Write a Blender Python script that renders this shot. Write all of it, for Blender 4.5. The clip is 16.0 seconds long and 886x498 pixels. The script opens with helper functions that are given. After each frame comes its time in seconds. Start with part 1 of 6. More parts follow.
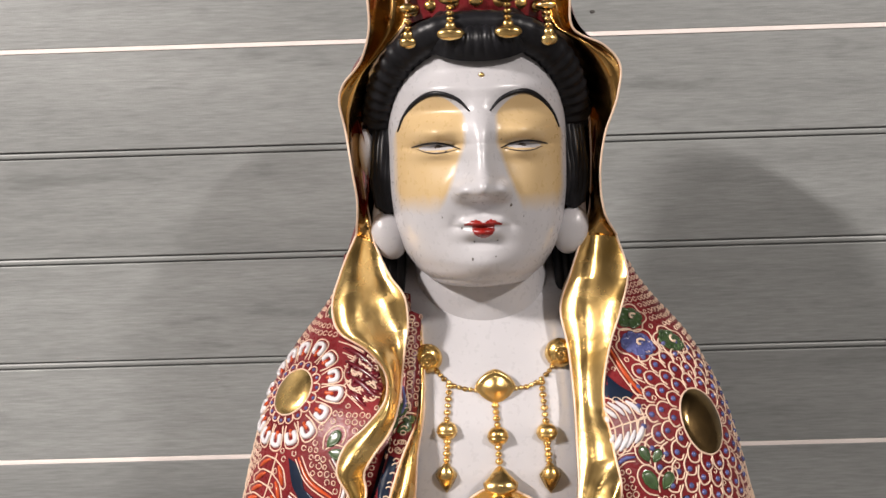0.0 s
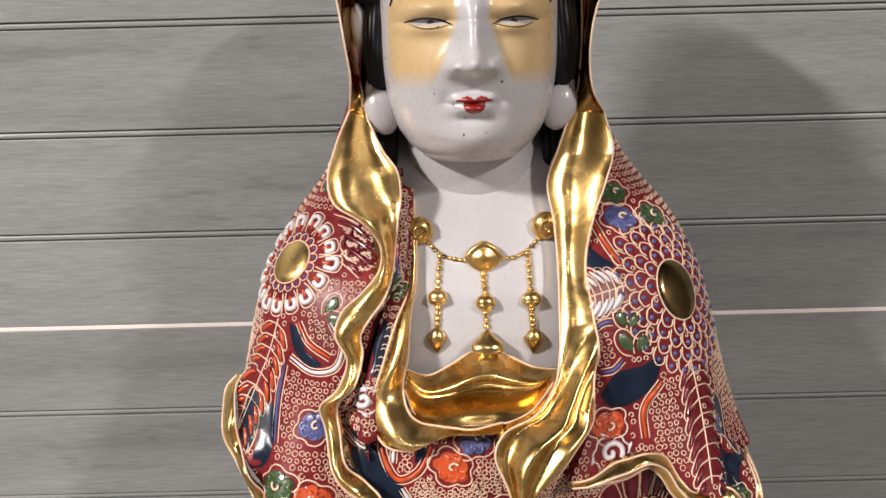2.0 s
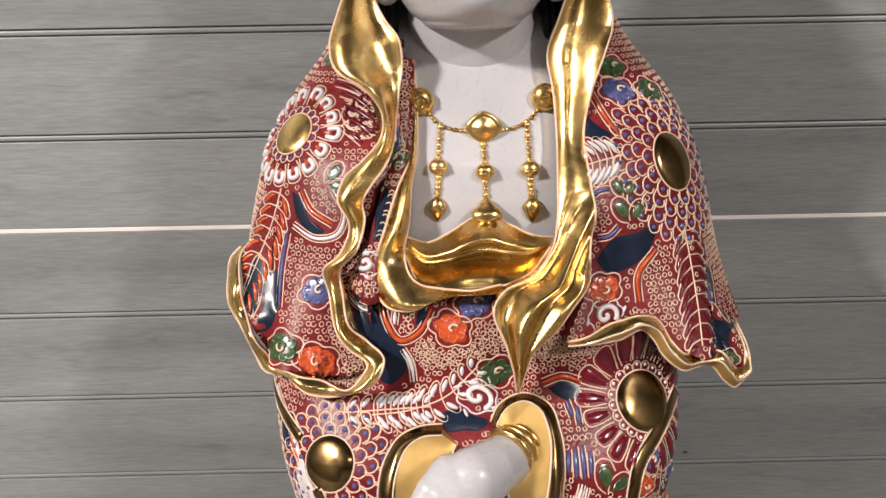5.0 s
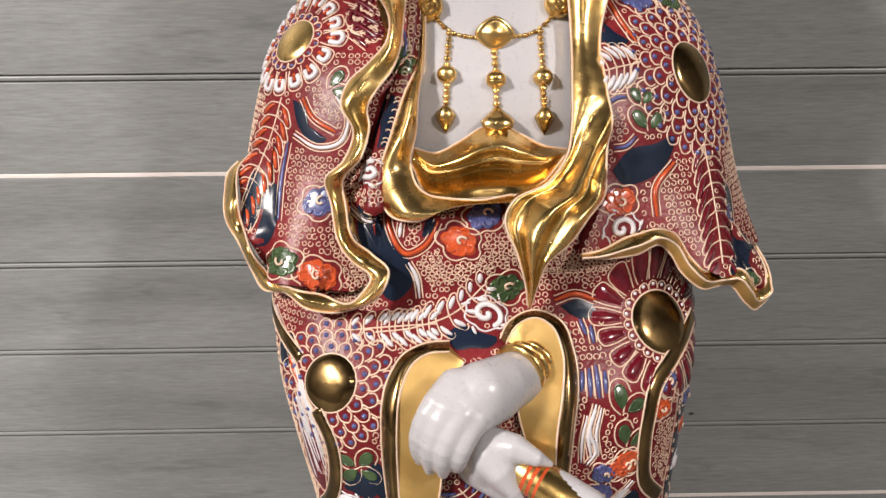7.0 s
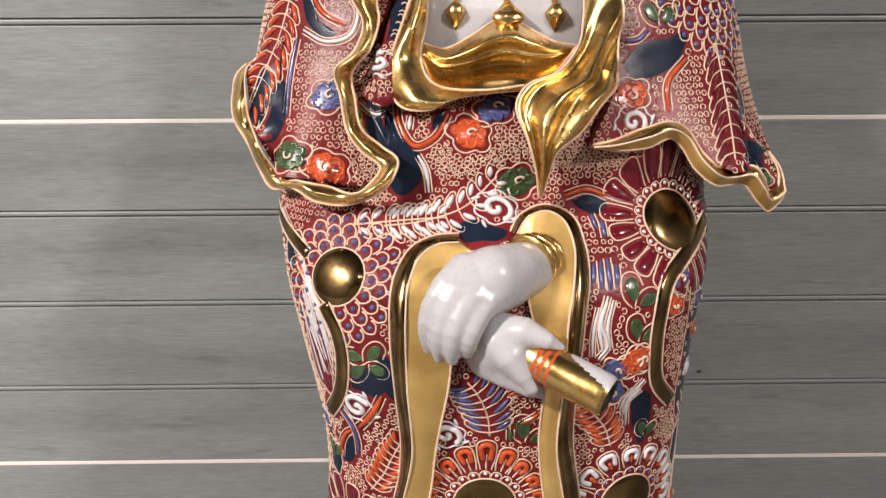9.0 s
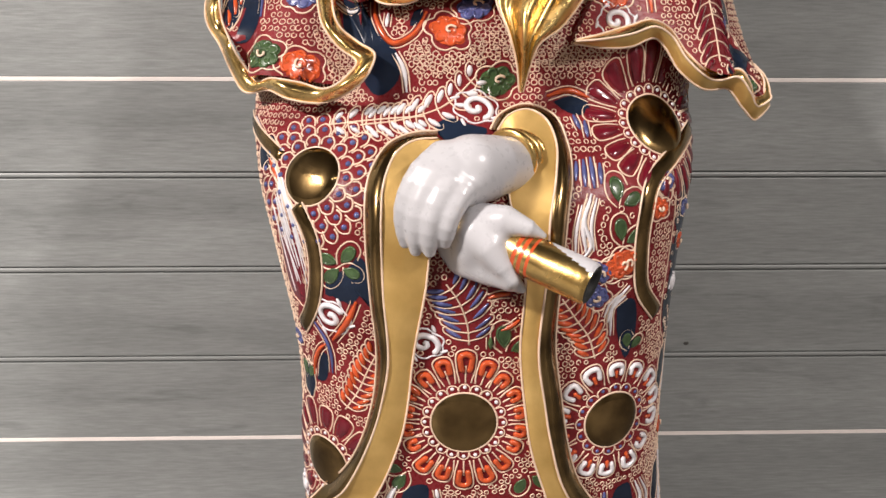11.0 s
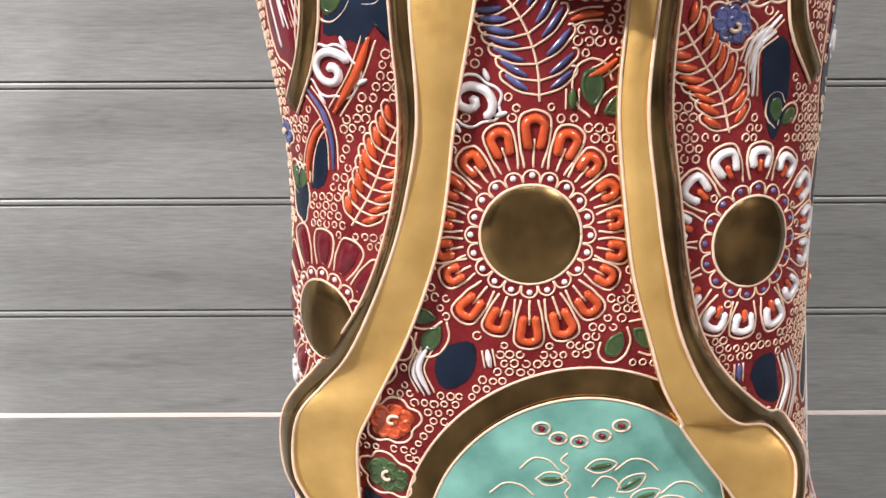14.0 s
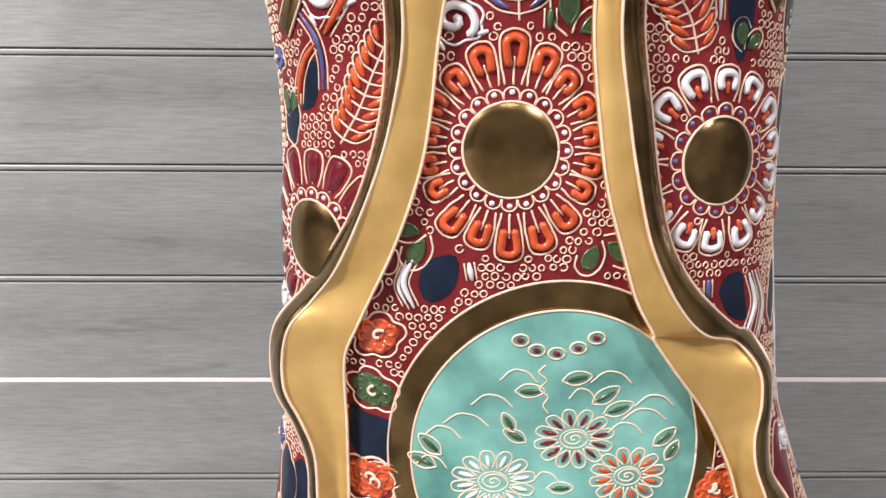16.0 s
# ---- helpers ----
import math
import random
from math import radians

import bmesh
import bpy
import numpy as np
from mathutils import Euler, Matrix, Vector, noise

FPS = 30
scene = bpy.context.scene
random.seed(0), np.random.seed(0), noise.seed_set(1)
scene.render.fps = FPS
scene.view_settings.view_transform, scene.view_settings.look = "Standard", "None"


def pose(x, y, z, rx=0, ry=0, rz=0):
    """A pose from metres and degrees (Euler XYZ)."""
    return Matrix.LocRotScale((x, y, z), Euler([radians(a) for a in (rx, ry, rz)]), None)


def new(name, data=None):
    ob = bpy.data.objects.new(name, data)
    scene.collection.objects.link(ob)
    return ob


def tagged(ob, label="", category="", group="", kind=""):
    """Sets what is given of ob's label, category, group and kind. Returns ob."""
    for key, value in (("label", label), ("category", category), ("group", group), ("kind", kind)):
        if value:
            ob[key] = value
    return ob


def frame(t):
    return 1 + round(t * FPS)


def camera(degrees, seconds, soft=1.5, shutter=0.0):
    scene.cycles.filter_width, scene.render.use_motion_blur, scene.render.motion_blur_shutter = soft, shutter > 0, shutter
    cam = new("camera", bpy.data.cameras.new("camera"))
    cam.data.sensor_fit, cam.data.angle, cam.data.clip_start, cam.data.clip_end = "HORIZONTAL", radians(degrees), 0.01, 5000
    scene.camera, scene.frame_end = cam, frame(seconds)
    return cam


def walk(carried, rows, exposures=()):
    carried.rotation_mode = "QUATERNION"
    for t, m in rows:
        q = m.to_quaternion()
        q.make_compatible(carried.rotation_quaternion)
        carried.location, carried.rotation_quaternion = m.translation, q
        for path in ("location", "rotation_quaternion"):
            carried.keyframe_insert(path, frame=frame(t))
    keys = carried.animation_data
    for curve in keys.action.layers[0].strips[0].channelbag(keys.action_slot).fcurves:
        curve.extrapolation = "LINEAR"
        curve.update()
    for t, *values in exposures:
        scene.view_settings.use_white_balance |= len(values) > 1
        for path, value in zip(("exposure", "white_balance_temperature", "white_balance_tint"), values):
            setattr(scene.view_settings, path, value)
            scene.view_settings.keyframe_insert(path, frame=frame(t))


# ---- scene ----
cam = camera(60.2, 16.0)
# seconds, x, y, z, yaw, pitch, roll
ROWS = [
    (0.0, -0.0230, -0.3791, 0.7784, 0.47, -5.96, 1.72),
    (0.5, -0.0228, -0.3758, 0.7762, 0.63, -8.65, 1.66),
    (1.0, -0.0232, -0.3771, 0.7766, 0.23, -11.07, 1.60),
    (1.5, -0.0231, -0.3895, 0.7843, -0.11, -13.43, 1.41),
    (2.0, -0.0243, -0.3963, 0.7807, -0.30, -15.26, 1.34),
    (2.5, -0.0254, -0.3985, 0.7758, -0.52, -16.44, 1.24),
    (3.0, -0.0262, -0.4039, 0.7717, -0.58, -17.41, 1.28),
    (3.5, -0.0280, -0.4085, 0.7666, -0.71, -18.33, 1.15),
    (4.0, -0.0283, -0.4123, 0.7596, -0.57, -18.83, 1.22),
    (6.5, -0.0347, -0.4254, 0.6904, -1.01, -18.76, 0.49),
    (7.0, -0.0374, -0.4151, 0.6782, -0.86, -18.83, 0.44),
    (7.5, -0.0412, -0.4237, 0.6588, -0.83, -18.41, 0.35),
    (8.0, -0.0359, -0.4335, 0.6408, -0.78, -18.22, 0.27),
    (8.5, -0.0331, -0.4321, 0.6308, -0.89, -18.04, 0.28),
    (9.0, -0.0423, -0.4323, 0.6103, -0.64, -17.61, 0.25),
    (11.5, -0.0369, -0.4444, 0.5049, -1.62, -14.82, -0.23),
    (12.0, -0.0443, -0.4535, 0.4660, -1.60, -14.87, -0.22),
    (12.5, -0.0474, -0.4529, 0.4303, -1.39, -13.43, -0.18),
    (13.0, -0.0457, -0.4326, 0.4099, -1.08, -12.80, 0.02),
    (13.5, -0.0478, -0.3727, 0.3874, -0.88, -11.12, 0.21),
    (14.0, -0.0474, -0.3278, 0.3674, -0.06, -9.22, 0.20),
    (14.5, -0.0474, -0.3087, 0.3659, -0.46, -9.36, 0.21),
    (15.0, -0.0440, -0.3113, 0.3626, 0.23, -8.43, 0.02),
    (15.5, -0.0375, -0.3227, 0.3510, -0.29, -8.78, -0.10),
    (16.0, -0.0461, -0.3478, 0.3333, -0.93, -8.67, -0.29),
]
walk(cam, [(t, pose(x, y, z, 90 + pitch, roll, yaw)) for t, x, y, z, yaw, pitch, roll in ROWS],
     exposures=[(0.0, 0.13, 6500, 10), (1.0, 0.03, 6500, 10), (3.5, 0.02, 6500, 10), (8.0, 0.05, 6500, 10), (11.5, 0.27, 6500, 10), (12.5, 0.40, 6480, 10), (13.5, 0.52, 6420, 10), (14.5, 0.60, 6150, 10), (16.0, 0.62, 6100, 10)])

# ---- light: two shop lamps on the ceiling, out of view, and an added fill ----
world = bpy.data.worlds.new("world")
scene.world = world
world.use_nodes = True
world.node_tree.nodes["Background"].inputs[0].default_value = (0.9, 0.95, 1.0, 1)
world.node_tree.nodes["Background"].inputs[1].default_value = 0.01
CEIL = 2.6


def shop_or_fill_lamp(x, y, sx, sy, power, colour):
    lamp = bpy.data.lights.new("shop_or_fill_light", "AREA")
    lamp.shape, lamp.size, lamp.size_y, lamp.energy, lamp.color = "RECTANGLE", sx, sy, power, colour
    ob = new("shop_or_fill_light", lamp)
    ob.matrix_world = pose(x, y, CEIL - 0.06)
    return ob


LAMPS = [  # x, y, length x, length y, watts, colour
    (1.95, -2.25, 0.16, 0.50, 122.0, (1.0, 0.925, 0.88)),
    (-2.45, -1.85, 0.16, 0.50, 292.0, (1.0, 0.925, 0.88)),
    # weak middle lamp, added only to fill the shadows
    (0.0, -2.4, 0.9, 0.12, 8.0, (1.0, 0.925, 0.88)),
]
for row in LAMPS:
    shop_or_fill_lamp(*row)


# ---- materials ----
def surface(name, colour, rough=0.4, metal=0.0, vary=0.15, scale=60.0, bump=0.0, bump_scale=300.0, coat=0.0, stretch=(1, 1, 1), second=None, dirt=0.0):
    m = bpy.data.materials.new(name)
    m.use_nodes = True
    nt = m.node_tree
    b = nt.nodes["Principled BSDF"]
    b.inputs["Roughness"].default_value = rough
    b.inputs["Metallic"].default_value = metal
    b.inputs["Coat Weight"].default_value = coat
    b.inputs["Coat Roughness"].default_value = 0.06
    tc = nt.nodes.new("ShaderNodeTexCoord")
    mp = nt.nodes.new("ShaderNodeMapping")
    mp.inputs["Scale"].default_value = stretch
    nt.links.new(tc.outputs["Object"], mp.inputs[0])
    n1 = nt.nodes.new("ShaderNodeTexNoise")
    n1.inputs["Scale"].default_value, n1.inputs["Detail"].default_value = scale, 5
    nt.links.new(mp.outputs[0], n1.inputs["Vector"])
    mix = nt.nodes.new("ShaderNodeMix")
    mix.data_type = "RGBA"
    lo = [c * (1 - vary) for c in colour]
    hi = list(second) if second else [min(1, c * (1 + vary)) for c in colour]
    mix.inputs[6].default_value, mix.inputs[7].default_value = (*lo, 1), (*hi, 1)
    ramp = nt.nodes.new("ShaderNodeMapRange")
    ramp.inputs[1].default_value, ramp.inputs[2].default_value = 0.3, 0.7
    nt.links.new(n1.outputs[0], ramp.inputs[0])
    nt.links.new(ramp.outputs[0], mix.inputs[0])
    nt.links.new(mix.outputs[2], b.inputs["Base Color"])
    n2 = nt.nodes.new("ShaderNodeTexNoise")
    n2.inputs["Scale"].default_value, n2.inputs["Detail"].default_value = bump_scale, 3
    nt.links.new(mp.outputs[0], n2.inputs["Vector"])
    rr = nt.nodes.new("ShaderNodeMapRange")
    rr.inputs[3].default_value, rr.inputs[4].default_value = max(0.02, rough - 0.06 - dirt), min(1, rough + 0.08 + dirt)
    nt.links.new(n2.outputs[0], rr.inputs[0])
    nt.links.new(rr.outputs[0], b.inputs["Roughness"])
    if bump:
        bp = nt.nodes.new("ShaderNodeBump")
        bp.inputs["Strength"].default_value, bp.inputs["Distance"].default_value = bump, 0.001
        nt.links.new(n2.outputs[0], bp.inputs["Height"])
        nt.links.new(bp.outputs[0], b.inputs["Normal"])
    return m


def porcelain_material():
    """White glaze, with the ochre paint of the eyelids and cheeks where the paint attribute says so."""
    m = surface("white_porcelain", (0.475, 0.466, 0.484), 0.28, vary=0.07, scale=18, coat=0.2)
    nt = m.node_tree
    b = nt.nodes["Principled BSDF"]
    old = b.inputs["Base Color"].links[0].from_socket
    at = nt.nodes.new("ShaderNodeAttribute")
    at.attribute_name = "paint"
    n = nt.nodes.new("ShaderNodeTexNoise")
    n.inputs["Scale"].default_value = 90
    ad = nt.nodes.new("ShaderNodeMath")
    ad.operation = "MULTIPLY_ADD"
    ad.inputs[1].default_value = 0.25
    nt.links.new(n.outputs[0], ad.inputs[0])
    nt.links.new(at.outputs["Fac"], ad.inputs[2])
    mr = nt.nodes.new("ShaderNodeMapRange")
    mr.inputs[1].default_value, mr.inputs[2].default_value = 0.27, 0.95
    nt.links.new(ad.outputs[0], mr.inputs[0])
    mx = nt.nodes.new("ShaderNodeMix")
    mx.data_type = "RGBA"
    nt.links.new(mr.outputs[0], mx.inputs[0])
    nt.links.new(old, mx.inputs[6])
    mx.inputs[7].default_value = (0.55, 0.395, 0.205, 1)
    nt.links.new(mx.outputs[2], b.inputs["Base Color"])
    return m


def board_material():
    m = surface("grey_board", (0.252, 0.262, 0.257), 0.42, vary=0.17, scale=7, stretch=(0.35, 1, 3), bump=0.0)
    nt = m.node_tree
    b = nt.nodes["Principled BSDF"]
    old = b.inputs["Base Color"].links[0].from_socket
    tc = nt.nodes["Texture Coordinate"]
    oi = nt.nodes.new("ShaderNodeObjectInfo")
    off = nt.nodes.new("ShaderNodeVectorMath")
    off.operation = "MULTIPLY_ADD"
    off.inputs[1].default_value = (9, 0, 5)
    nt.links.new(oi.outputs["Random"], off.inputs[0])
    nt.links.new(tc.outputs["Object"], off.inputs[2])
    mp = nt.nodes.new("ShaderNodeMapping")
    mp.inputs["Scale"].default_value = (20, 30, 230)
    nt.links.new(off.outputs[0], mp.inputs[0])
    g = nt.nodes.new("ShaderNodeTexNoise")
    g.inputs["Scale"].default_value, g.inputs["Detail"].default_value, g.inputs["Roughness"].default_value = 2.0, 6, 0.65
    nt.links.new(mp.outputs[0], g.inputs["Vector"])
    mr = nt.nodes.new("ShaderNodeMapRange")
    mr.inputs[1].default_value, mr.inputs[2].default_value = 0.3, 0.72
    mr.inputs[3].default_value, mr.inputs[4].default_value = 0.80, 1.15
    nt.links.new(g.outputs[0], mr.inputs[0])
    mul = nt.nodes.new("ShaderNodeVectorMath")
    mul.operation = "SCALE"
    nt.links.new(old, mul.inputs[0])
    mp2 = nt.nodes.new("ShaderNodeMapping")
    mp2.inputs["Scale"].default_value = (7, 1, 34)
    nt.links.new(off.outputs[0], mp2.inputs[0])
    sc = nt.nodes.new("ShaderNodeTexNoise")
    sc.inputs["Scale"].default_value, sc.inputs["Detail"].default_value, sc.inputs["Distortion"].default_value = 1.6, 4, 0.6
    nt.links.new(mp2.outputs[0], sc.inputs["Vector"])
    cut = nt.nodes.new("ShaderNodeMapRange")
    cut.inputs[1].default_value, cut.inputs[2].default_value, cut.inputs[3].default_value, cut.inputs[4].default_value = 0.62, 0.74, 1.0, 0.80
    nt.links.new(sc.outputs[0], cut.inputs[0])
    both = nt.nodes.new("ShaderNodeMath")
    both.operation = "MULTIPLY"
    nt.links.new(mr.outputs[0], both.inputs[0])
    nt.links.new(cut.outputs[0], both.inputs[1])
    nt.links.new(both.outputs[0], mul.inputs["Scale"])
    nt.links.new(mul.outputs[0], b.inputs["Base Color"])
    bp = nt.nodes.new("ShaderNodeBump")
    bp.inputs["Strength"].default_value, bp.inputs["Distance"].default_value = 0.35, 0.0006
    nt.links.new(g.outputs[0], bp.inputs["Height"])
    nt.links.new(bp.outputs[0], b.inputs["Normal"])
    return m


MATS = {
    "red": surface("maroon_glaze", (0.145, 0.012, 0.015), 0.27, vary=0.28, scale=40, coat=0.0, bump=0.25, bump_scale=420, second=(0.205, 0.023, 0.027)),
    "cream": surface("cream_slip", (0.70, 0.52, 0.39), 0.35, vary=0.12, scale=200),
    "white": surface("white_enamel", (0.66, 0.63, 0.65), 0.25, vary=0.06, scale=150, coat=0.3),
    "orange": surface("vermilion_enamel", (0.48, 0.070, 0.018), 0.2, vary=0.25, scale=150, coat=0.4),
    "blue": surface("blue_enamel", (0.075, 0.085, 0.22), 0.2, vary=0.3, scale=150, coat=0.4),
    "green": surface("green_enamel", (0.040, 0.075, 0.026), 0.22, vary=0.35, scale=150, coat=0.4),
    "navy": surface("navy_glaze", (0.010, 0.016, 0.032), 0.2, vary=0.3, scale=60, coat=0.0),
    "wine": surface("wine_enamel", (0.12, 0.006, 0.014), 0.18, vary=0.2, scale=150, coat=0.5),
    "turquoise": surface("turquoise_glaze", (0.09, 0.33, 0.285), 0.14, vary=0.55, scale=28, coat=0.4, second=(0.24, 0.52, 0.45)),
    "gold": surface("bright_gold", (0.80, 0.50, 0.15), 0.245, 1.0, vary=0.32, scale=34, bump=0.45, bump_scale=75, dirt=0.09, second=(0.95, 0.67, 0.28)),
    # browner lustre of the hood, its dark reflections also put into the colour
    "shaded_copper_gold": surface("shaded_brown_lustre_gold", (0.40, 0.20, 0.07), 0.18, 1.0, vary=0.45, scale=40, bump=0.6, bump_scale=70, dirt=0.06, second=(0.72, 0.44, 0.14)),
    "bronze": surface("worn_dark_gold", (0.21, 0.13, 0.056), 0.17, 1.0, vary=0.45, scale=50, bump=0.4, bump_scale=45, dirt=0.09, second=(0.38, 0.25, 0.105)),
    "ochre_gold": surface("matte_gold", (0.70, 0.43, 0.13), 0.34, 0.62, vary=0.18, scale=42, bump=0.12, bump_scale=260, dirt=0.06, second=(0.80, 0.53, 0.19)),
    "black": surface("black_hair_glaze", (0.010, 0.010, 0.012), 0.34, vary=0.4, scale=120, bump=0.1, bump_scale=500),
    "porcelain": porcelain_material(),
    "lip": surface("red_lip_paint", (0.24, 0.012, 0.009), 0.25, vary=0.25, scale=260),
    "speck": surface("dark_chip", (0.06, 0.045, 0.035), 0.6, vary=0.4, scale=300),
    "hole": surface("hollow_shade", (0.01, 0.01, 0.01), 0.7, vary=0.2),
}
for k, level in (("red", 0.16), ("navy", 0.2), ("wine", 0.35), ("black", 0.2)):
    MATS[k].node_tree.nodes["Principled BSDF"].inputs["Specular IOR Level"].default_value = level
MAT_INDEX = {k: i for i, k in enumerate(MATS)}
BOARD = board_material()
BEAD = surface("grey_bead", (0.255, 0.265, 0.26), 0.4, vary=0.08, scale=20, stretch=(0.2, 1, 1))
GROOVE = surface("grey_groove", (0.23, 0.23, 0.228), 0.7, vary=0.2)
SEAM = surface("pale_seam_strip", (0.88, 0.80, 0.76), 0.4, vary=0.05, scale=30)
PLAIN = surface("plain_taupe_paint", (0.13, 0.124, 0.117), 0.7, vary=0.05, scale=6, bump=0.05)
FLOOR = surface("grey_floor", (0.10, 0.095, 0.09), 0.55, vary=0.15, scale=9, bump=0.1)


# ---- the room ----
def box_mesh(name, x0, x1, y0, y1, z0, z1, mat, bevel=0.0):
    bm = bmesh.new()
    bmesh.ops.create_cube(bm, size=1, matrix=Matrix.Translation(((x0 + x1) / 2, (y0 + y1) / 2, (z0 + z1) / 2)) @ Matrix.Diagonal((x1 - x0, y1 - y0, z1 - z0, 1)))
    if bevel:
        bmesh.ops.bevel(bm, geom=bm.edges[:], offset=bevel, segments=2, affect="EDGES", profile=0.5)
    me = bpy.data.meshes.new(name)
    bm.to_mesh(me)
    bm.free()
    me.materials.append(mat)
    return me


WALL_Y, X0, X1, Y0 = 0.354, -2.8, 2.8, -4.6
wall = tagged(new("wall_north", box_mesh("wall_north", X0, X1, WALL_Y + 0.0034, WALL_Y + 0.12, -0.1, CEIL, GROOVE)), "wall clad in grey wood-grain boards with beaded joints", "wall", kind="structure")
tagged(new("floor", box_mesh("floor", X0, X1, Y0, WALL_Y + 0.12, -0.2, -0.1, FLOOR)), "plain grey floor under the statue", "floor", kind="structure")
tagged(new("ceiling", box_mesh("ceiling", X0, X1, Y0, WALL_Y + 0.12, CEIL, CEIL + 0.1, PLAIN)), "plain taupe ceiling", "ceiling", kind="structure")
for nm, b in (("wall_west", (X0 - 0.1, X0, Y0, WALL_Y + 0.12)), ("wall_east", (X1, X1 + 0.1, Y0, WALL_Y + 0.12)), ("wall_south", (X0 - 0.1, X1 + 0.1, Y0 - 0.1, Y0))):
    tagged(new(nm, box_mesh(nm, *b, -0.1, CEIL, PLAIN)), "plain taupe painted wall", "wall", kind="structure")

# panels of four boards, 0.4 m high; pale seams between panels, double beads between boards
SEAMS = [0.1 + 0.4 * k for k in range(-1, 5)]
CUTS = [(0.0975, "bead"), (0.1998, "bead"), (0.3025, "bead"), (0.4, "seam")]


def wall_piece(name, z0, z1, y0, y1, mat, bevel, label=""):
    me = box_mesh(name, X0, X1, y0, y1, z0, z1, mat, bevel)
    ob = new(name, me)
    ob.parent = wall
    if label:
        tagged(ob, label)
    return ob


for zs in SEAMS[1:]:
    above = zs + 0.4
    for down, kind in CUTS:
        zc = zs + 0.4 - down
        half = 0.0037 if kind == "bead" else 0.0023
        top = above - (0.0023 if above == zs + 0.4 else 0.0037)
        if zc < CEIL and top > 0:
            wall_piece("board", max(0.002, zc + half), min(top, CEIL - 0.002), WALL_Y, WALL_Y + 0.0034, BOARD, 0.0008)
        if 0 < zc < CEIL:
            if kind == "bead":
                wall_piece("bead", zc - 0.0024, zc + 0.0024, WALL_Y + 0.0006, WALL_Y + 0.0034, BEAD, 0.0015)
            else:
                wall_piece("seam_strip", zc - 0.0021, zc + 0.0021, WALL_Y - 0.0006, WALL_Y + 0.0034, SEAM, 0.0005, "pale cream seam strip")
        above = zc
wall_piece("board", 0.0062, 0.0977, WALL_Y, WALL_Y + 0.0034, BOARD, 0.0008)
wall_piece("bead", 0.0001, 0.0049, WALL_Y + 0.0006, WALL_Y + 0.0034, BEAD, 0.0015)
wall_piece("board", -0.098, -0.0012, WALL_Y, WALL_Y + 0.0034, BOARD, 0.0008)

# small dark knots in the boards
KNOT = surface("dark_knot", (0.07, 0.065, 0.06), 0.6, vary=0.4, scale=400)
for x, z, r in ((0.2571, 0.2117, 0.0026), (0.1145, 0.9203, 0.0022)):
    bm = bmesh.new()
    bmesh.ops.create_uvsphere(bm, u_segments=12, v_segments=6, radius=1.0, matrix=pose(x, WALL_Y, z) @ Matrix.Diagonal((r * 1.2, 0.0006, r * 0.8, 1)))
    me = bpy.data.meshes.new("knot")
    bm.to_mesh(me)
    bm.free()
    me.materials.append(KNOT)
    ob = new("knot", me)
    ob.parent = wall

fixture_material = surface("lamp_housing", (0.7, 0.7, 0.7), 0.4)
# housings for all three, the added middle fill included
for x, y, sx, sy, w, c in LAMPS:
    fx = new("shop_or_fill_housing", box_mesh("shop_or_fill_housing", -sx / 2 - 0.02, sx / 2 + 0.02, -sy / 2 - 0.02, sy / 2 + 0.02, -0.05, 0, fixture_material, 0.004))
    fx.location = (x, y, CEIL)
    tagged(fx, "slim white ceiling light above the statue", "light")


# ---- the statue: all its forms gathered into one mesh ----
class Clay:
    def __init__(self):
        self.v, self.f, self.m, self.paint = [], [], [], {}

    def add(self, verts, faces, mat):
        k = len(self.v)
        self.v.extend([tuple(map(float, p)) for p in verts])
        mats = mat if isinstance(mat, list) else [MAT_INDEX[mat]] * len(faces)
        self.f.extend([tuple(k + i for i in f) for f in faces])
        self.m.extend(mats)
        return k

    def grid(self, pts, mat, close_u=False, flip=False):
        """pts: rows x columns x 3; close_u joins the last column to the first."""
        pts = np.asarray(pts)
        nr, nc = pts.shape[:2]
        faces = []
        for r in range(nr - 1):
            for c in range(nc if close_u else nc - 1):
                d = (c + 1) % nc
                q = (r * nc + c, r * nc + d, (r + 1) * nc + d, (r + 1) * nc + c)
                faces.append(q[::-1] if flip else q)
        return self.add(pts.reshape(-1, 3), faces, mat)


clay = Clay()


def hermite(xs, ys, x):
    """Smooth interpolation through table values."""
    xs, ys, x = np.asarray(xs, float), np.asarray(ys, float), np.clip(np.asarray(x, float), min(xs), max(xs))
    if xs[0] > xs[-1]:
        xs, ys = xs[::-1], ys[::-1]
    i = np.clip(np.searchsorted(xs, x) - 1, 0, len(xs) - 2)
    slope = np.gradient(ys, xs)
    h = xs[i + 1] - xs[i]
    t = (x - xs[i]) / h
    return (2 * t**3 - 3 * t**2 + 1) * ys[i] + (t**3 - 2 * t**2 + t) * h * slope[i] + (-2 * t**3 + 3 * t**2) * ys[i + 1] + (t**3 - t**2) * h * slope[i + 1]


def curve(pts, n):
    """n points along a smooth line through pts, evenly spaced."""
    p = np.asarray(pts, float)
    d = np.concatenate([[0], np.cumsum(np.linalg.norm(np.diff(p, axis=0), axis=1))])
    s = np.linspace(0, d[-1], n * 4)
    q = np.stack([hermite(d, p[:, k], s) for k in range(p.shape[1])], 1)
    e = np.concatenate([[0], np.cumsum(np.linalg.norm(np.diff(q, axis=0), axis=1))])
    s = np.linspace(0, e[-1], n)
    return np.stack([np.interp(s, e, q[:, k]) for k in range(p.shape[1])], 1)


def unit(a):
    return a / np.maximum(np.linalg.norm(a, axis=-1, keepdims=True), 1e-9)


